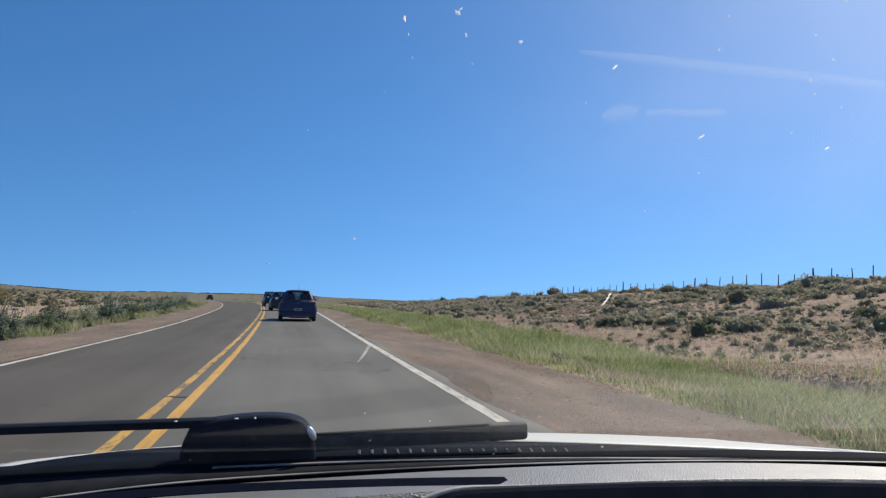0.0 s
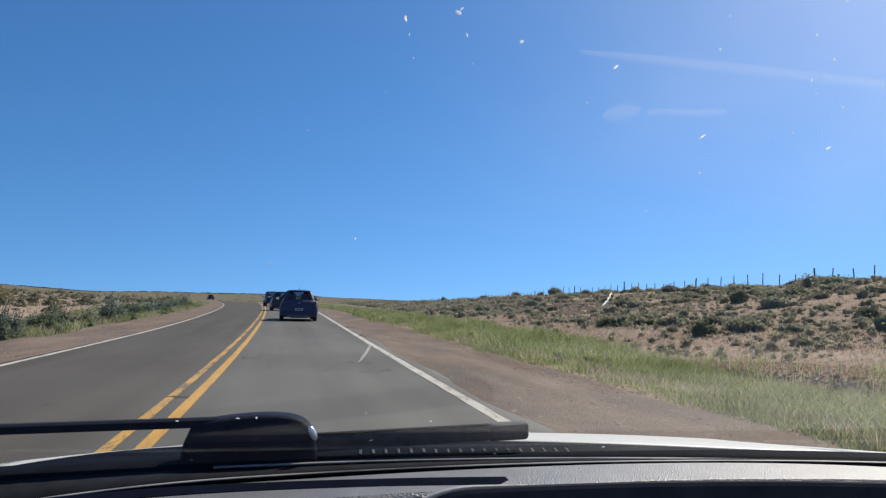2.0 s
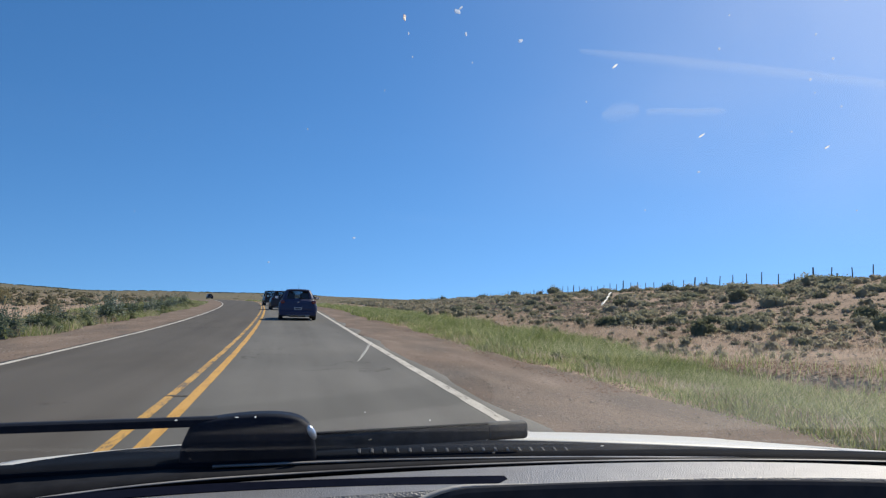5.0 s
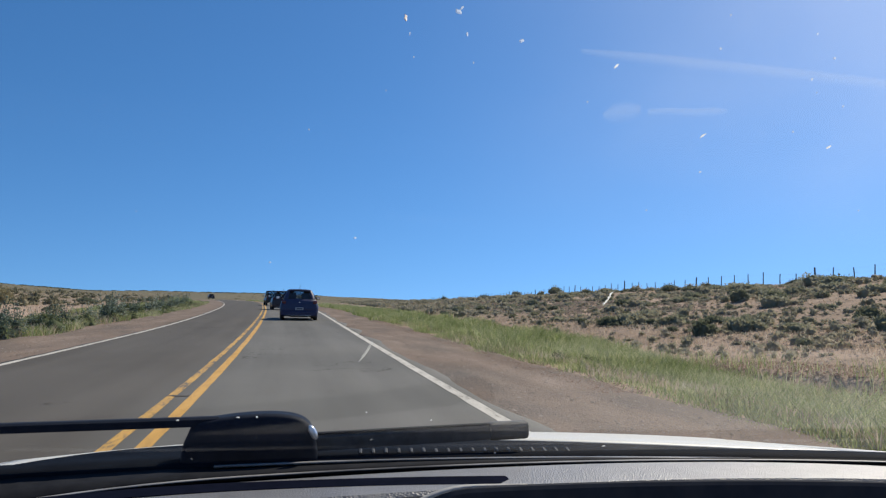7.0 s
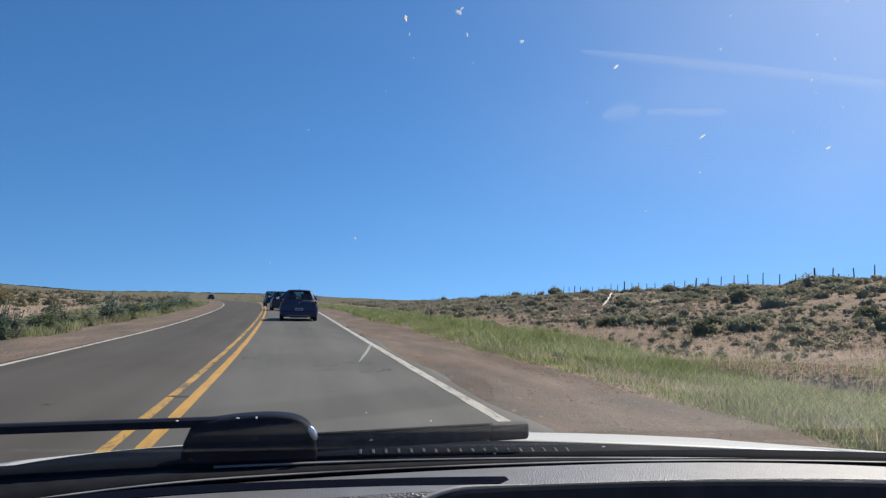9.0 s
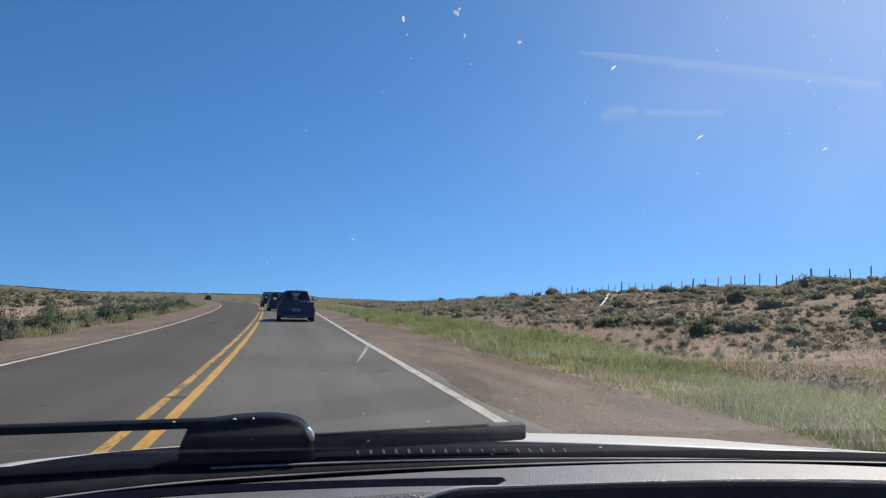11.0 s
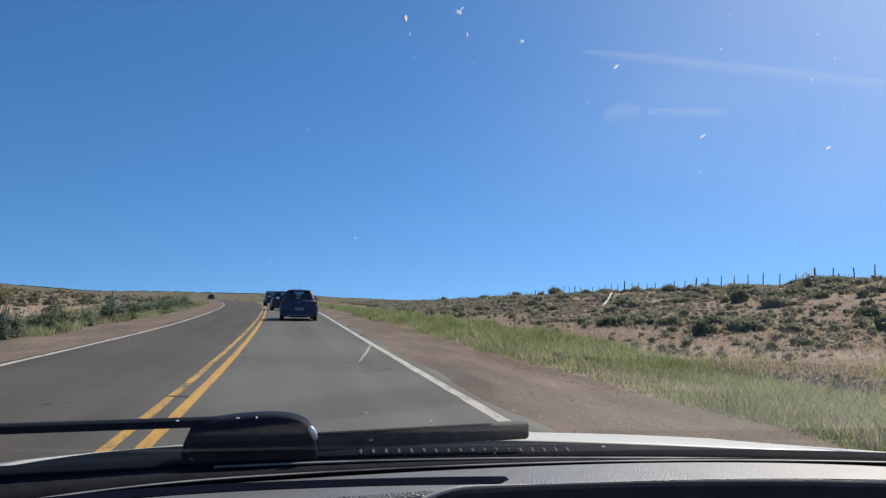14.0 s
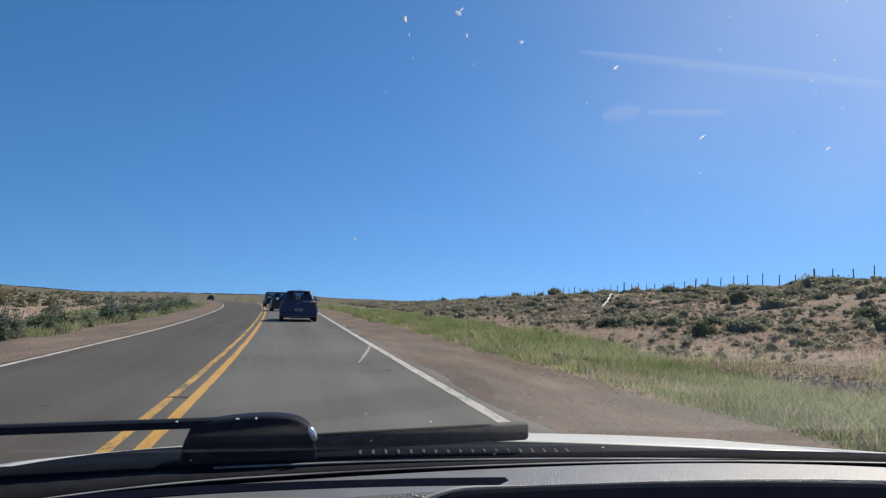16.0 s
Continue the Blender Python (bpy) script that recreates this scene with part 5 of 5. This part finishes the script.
# dried splashes: direction from the eye (tangents), width and height in millimetres, turn
splash_no = 0
for px, pz, wide, tall, turn, red in (
        (0.1477, 0.4265, 2.9, 6.7, 0.2, 1), (0.2296, 0.4456, 3.8, 6.2, 0.9, 0), (0.2357, 0.4517, 1.6, 4.6, -0.6, 0), (0.2447, 0.4112, 2.0, 4.3, 0.1, 0),
        (0.1545, 0.4016, 1.0, 3.2, 0, 0), (0.1615, 0.3662, 1.4, 1.6, 0, 0), (0.2556, 0.3665, 1.4, 1.7, 0.3, 0), (0.3339, 0.4097, 5.0, 3.8, 0.2, 0),
        (0.495, 0.384, 2.1, 6.9, -0.4, 0), (0.6506, 0.2808, 2.0, 7.8, -0.5, 0), (0.645, 0.2197, 3.0, 3.5, 0.3, 0), (0.6857, 0.4326, 2.1, 2.8, 0.2, 0),
        (0.7057, 0.4928, 1.0, 2.2, 0, 0), (0.8235, 0.3004, 2.5, 2.6, 0.4, 0)
):
    splash_no += 1
    splash(px, pz, wide / 1000, tall / 1000, turn, M_SPLAT_RED if red else (M_SPLAT if tall > 6.5 or pz < -0.1 else M_FAINT), splash_no)
for px, pz, wide, tall, turn, red in (
        (0.894, 0.2787, 2.1, 6.8, -0.6, 0), (0.8769, 0.4784, 1.4, 2.3, 0, 0), (0.9105, 0.438, 2.2, 2.9, 0.6, 0), (0.8637, 0.3962, 2.3, 3.0, 0.1, 0),
        (0.8723, 0.3729, 1.2, 1.9, 0, 0), (0.5481, 0.151, 1.8, 2.2, 0, 0), (0.0816, 0.0869, 4.5, 3.7, 0.1, 0), (-0.038, 0.0473, 2.3, 2.3, 0, 0),
        (0.0092, 0.2429, 1.5, 1.8, 0, 0), (0.1208, 0.3108, 0.7, 1.7, 0, 0), (0.4453, 0.3209, 1.5, 1.8, 0, 0), (0.952, 0.1711, 1.9, 2.3, 0, 0),
        (0.9257, 0.3533, 2.0, 2.5, 0.5, 0), (0.9414, 0.5482, 2.0, 2.2, 0, 0)
):
    splash_no += 1
    splash(px, pz, wide / 1000, tall / 1000, turn, M_SPLAT_RED if red else (M_SPLAT if tall > 6.5 or pz < -0.1 else M_FAINT), splash_no)
for px, pz, wide, tall, turn, red in (
        (-0.2193, 0.1112, 1.2, 1.3, 0, 0), 
        (-0.0718, -0.1691, 6.0, 4.3, 0, 0), (-0.0468, -0.1687, 4.0, 7.6, 0, 0),
        (-0.1509, -0.1719, 5.3, 5.3, 0, 0), (0.4753, -0.2197, 7.6, 4.1, 0.1, 0), (0.106, -0.1643, 2.1, 3.3, 0, 0),
        (0.2019, -0.1769, 2.9, 4.7, 0, 0)
):
    splash_no += 1
    splash(px, pz, wide / 1000, tall / 1000, turn, M_SPLAT_RED if red else (M_SPLAT if tall > 6.5 or pz < -0.1 else M_FAINT), splash_no)
# smudges low on the glass
for px, pz, wide, tall, turn in ((-0.047, -0.196, 0.0024, 0.016, 0.05), (-0.131, -0.224, 0.0022, 0.012, 0.25), (0.114, -0.203, 0.009, 0.007, 0.3), (0.30, -0.226, 0.006, 0.008, -0.4)):
    splash_no += 1
    splash(px, pz, wide, tall, turn, M_SMUDGE, splash_no)
# pale wiper scratches
scratch(((0.1118, -0.062), (0.1100, -0.0670), (0.1075, -0.0725), (0.1045, -0.0775), (0.1010, -0.0825), (0.0970, -0.0870), (0.0931, -0.0909)), 0.0002)
scratch(((0.1080, -0.0655), (0.1062, -0.0705), (0.1035, -0.0757), (0.1000, -0.0806), (0.0965, -0.0847)), 0.0001)
scratch(((0.4885, 0.0185), (0.4855, 0.0130), (0.4815, 0.0068), (0.4768, 0.0012), (0.4730, -0.0025)), 0.0006)
for px, pz, wide, tall, turn in ((0.4872, 0.0160, 0.0026, 0.008, -0.3), (0.4838, 0.0105, 0.0022, 0.007, -0.5), (0.4800, 0.0050, 0.0024, 0.008, -0.45), (0.4762, 0.0008, 0.003, 0.006, -0.7)):  # one long smear
    splash_no += 1
    splash(px, pz, wide, tall, turn, M_SPLAT, splash_no)


def smear(points, wide):
    """A soft greasy streak on the glass: thin layers, each narrower than the last."""
    for layer in range(4):
        bm = bmesh.new()
        w = wide * (1 - layer * 0.22)
        rows = []
        for k, (px, pz, f) in enumerate(points):
            rows.append([bm.verts.new(on_glass(px, pz + d * w * f) + Vector((0, 0.0003 * (layer + 1), 0.0005 * (layer + 1)))) for d in (-1, 1)])
        for a, b in zip(rows, rows[1:]):
            bm.faces.new((a[0], a[1], b[1], b[0]))
        part("smear", bm, M_VEIL, screen, "faint greasy smear").visible_shadow = False


smear(((0.4341, 0.4037, 0.3), (0.4841, 0.4036, 0.7), (0.5573, 0.4043, 0.9), (0.7448, 0.4040, 1.0), (0.8775, 0.4035, 1.0), (1.0203, 0.4023, 0.9)), 0.011)
smear(((0.4727, 0.3010, 0.3), (0.4894, 0.3069, 1.0), (0.5141, 0.3127, 1.0), (0.5381, 0.3165, 0.5)), 0.017)
smear(((0.5512, 0.3129, 0.8), (0.5847, 0.3184, 0.7), (0.6363, 0.3198, 1.0), (0.6731, 0.3247, 1.0), (0.6975, 0.3276, 0.3)), 0.008)

# shell of the cabin
bm = bmesh.new()
rings = []
for yy, zz, hw in ((0.07, 1.60, 0.60), (-0.5, 1.66, 0.62), (-1.4, 1.63, 0.60), (-2.0, 1.54, 0.55)):
    top = [(-hw, yy, zz - 0.06), (-hw * 0.8, yy, zz), (hw * 0.8, yy, zz), (hw, yy, zz - 0.06)]
    rings.append(top + [(x, y, z - 0.04) for x, y, z in top[::-1]])
loft(bm, rings)
part("roof", bm, M_SILVER, own)
for sgn in (-1, 1):
    bm = bmesh.new()
    loft(bm, [[(sgn * (0.80 + d), yy, z) for z, d in ((0.28, -0.02), (0.55, 0.04), (zt, 0.0))] + [(sgn * 0.72, yy, z) for z in (zt, 0.28)]
              for yy, zt in ((-2.1, 0.93), (-1.0, 0.93), (0.0, 0.93), (0.85, 0.90), (1.0, 0.84), (1.72, 0.72))])
    part("side_panel", bm, M_SILVER, own)
    bm = bmesh.new()
    a, b = Vector((sgn * 0.74, 0.92, 0.94)), Vector((sgn * 0.59, 0.05, 1.56))
    q = (Vector((0.045, 0, 0)), Vector((0, 0.05, 0)))
    loft(bm, [[c - q[0] - q[1], c + q[0] - q[1], c + q[0] + q[1], c - q[0] + q[1]] for c in (a, b)])
    part("pillar", bm, M_CABIN, own)
    wheel(own, sgn * 0.70, 1.35, 0.31, 0.19)
    wheel(own, sgn * 0.70, -1.30, 0.31, 0.19)
bm = bmesh.new()
box(bm, (0, -0.2, 0.26), (1.42, 3.8, 0.05))
part("floor_pan", bm, M_CABIN, own)
bm = bmesh.new()
box(bm, (0, -2.05, 0.9), (1.42, 0.06, 1.25), None, 0.02)
part("tailgate", bm, M_SILVER, own)
bm = bmesh.new()
box(bm, (0, 1.84, 0.48), (1.5, 0.16, 0.36), None, 0.06)
part("bumper", bm, M_SILVER, own)
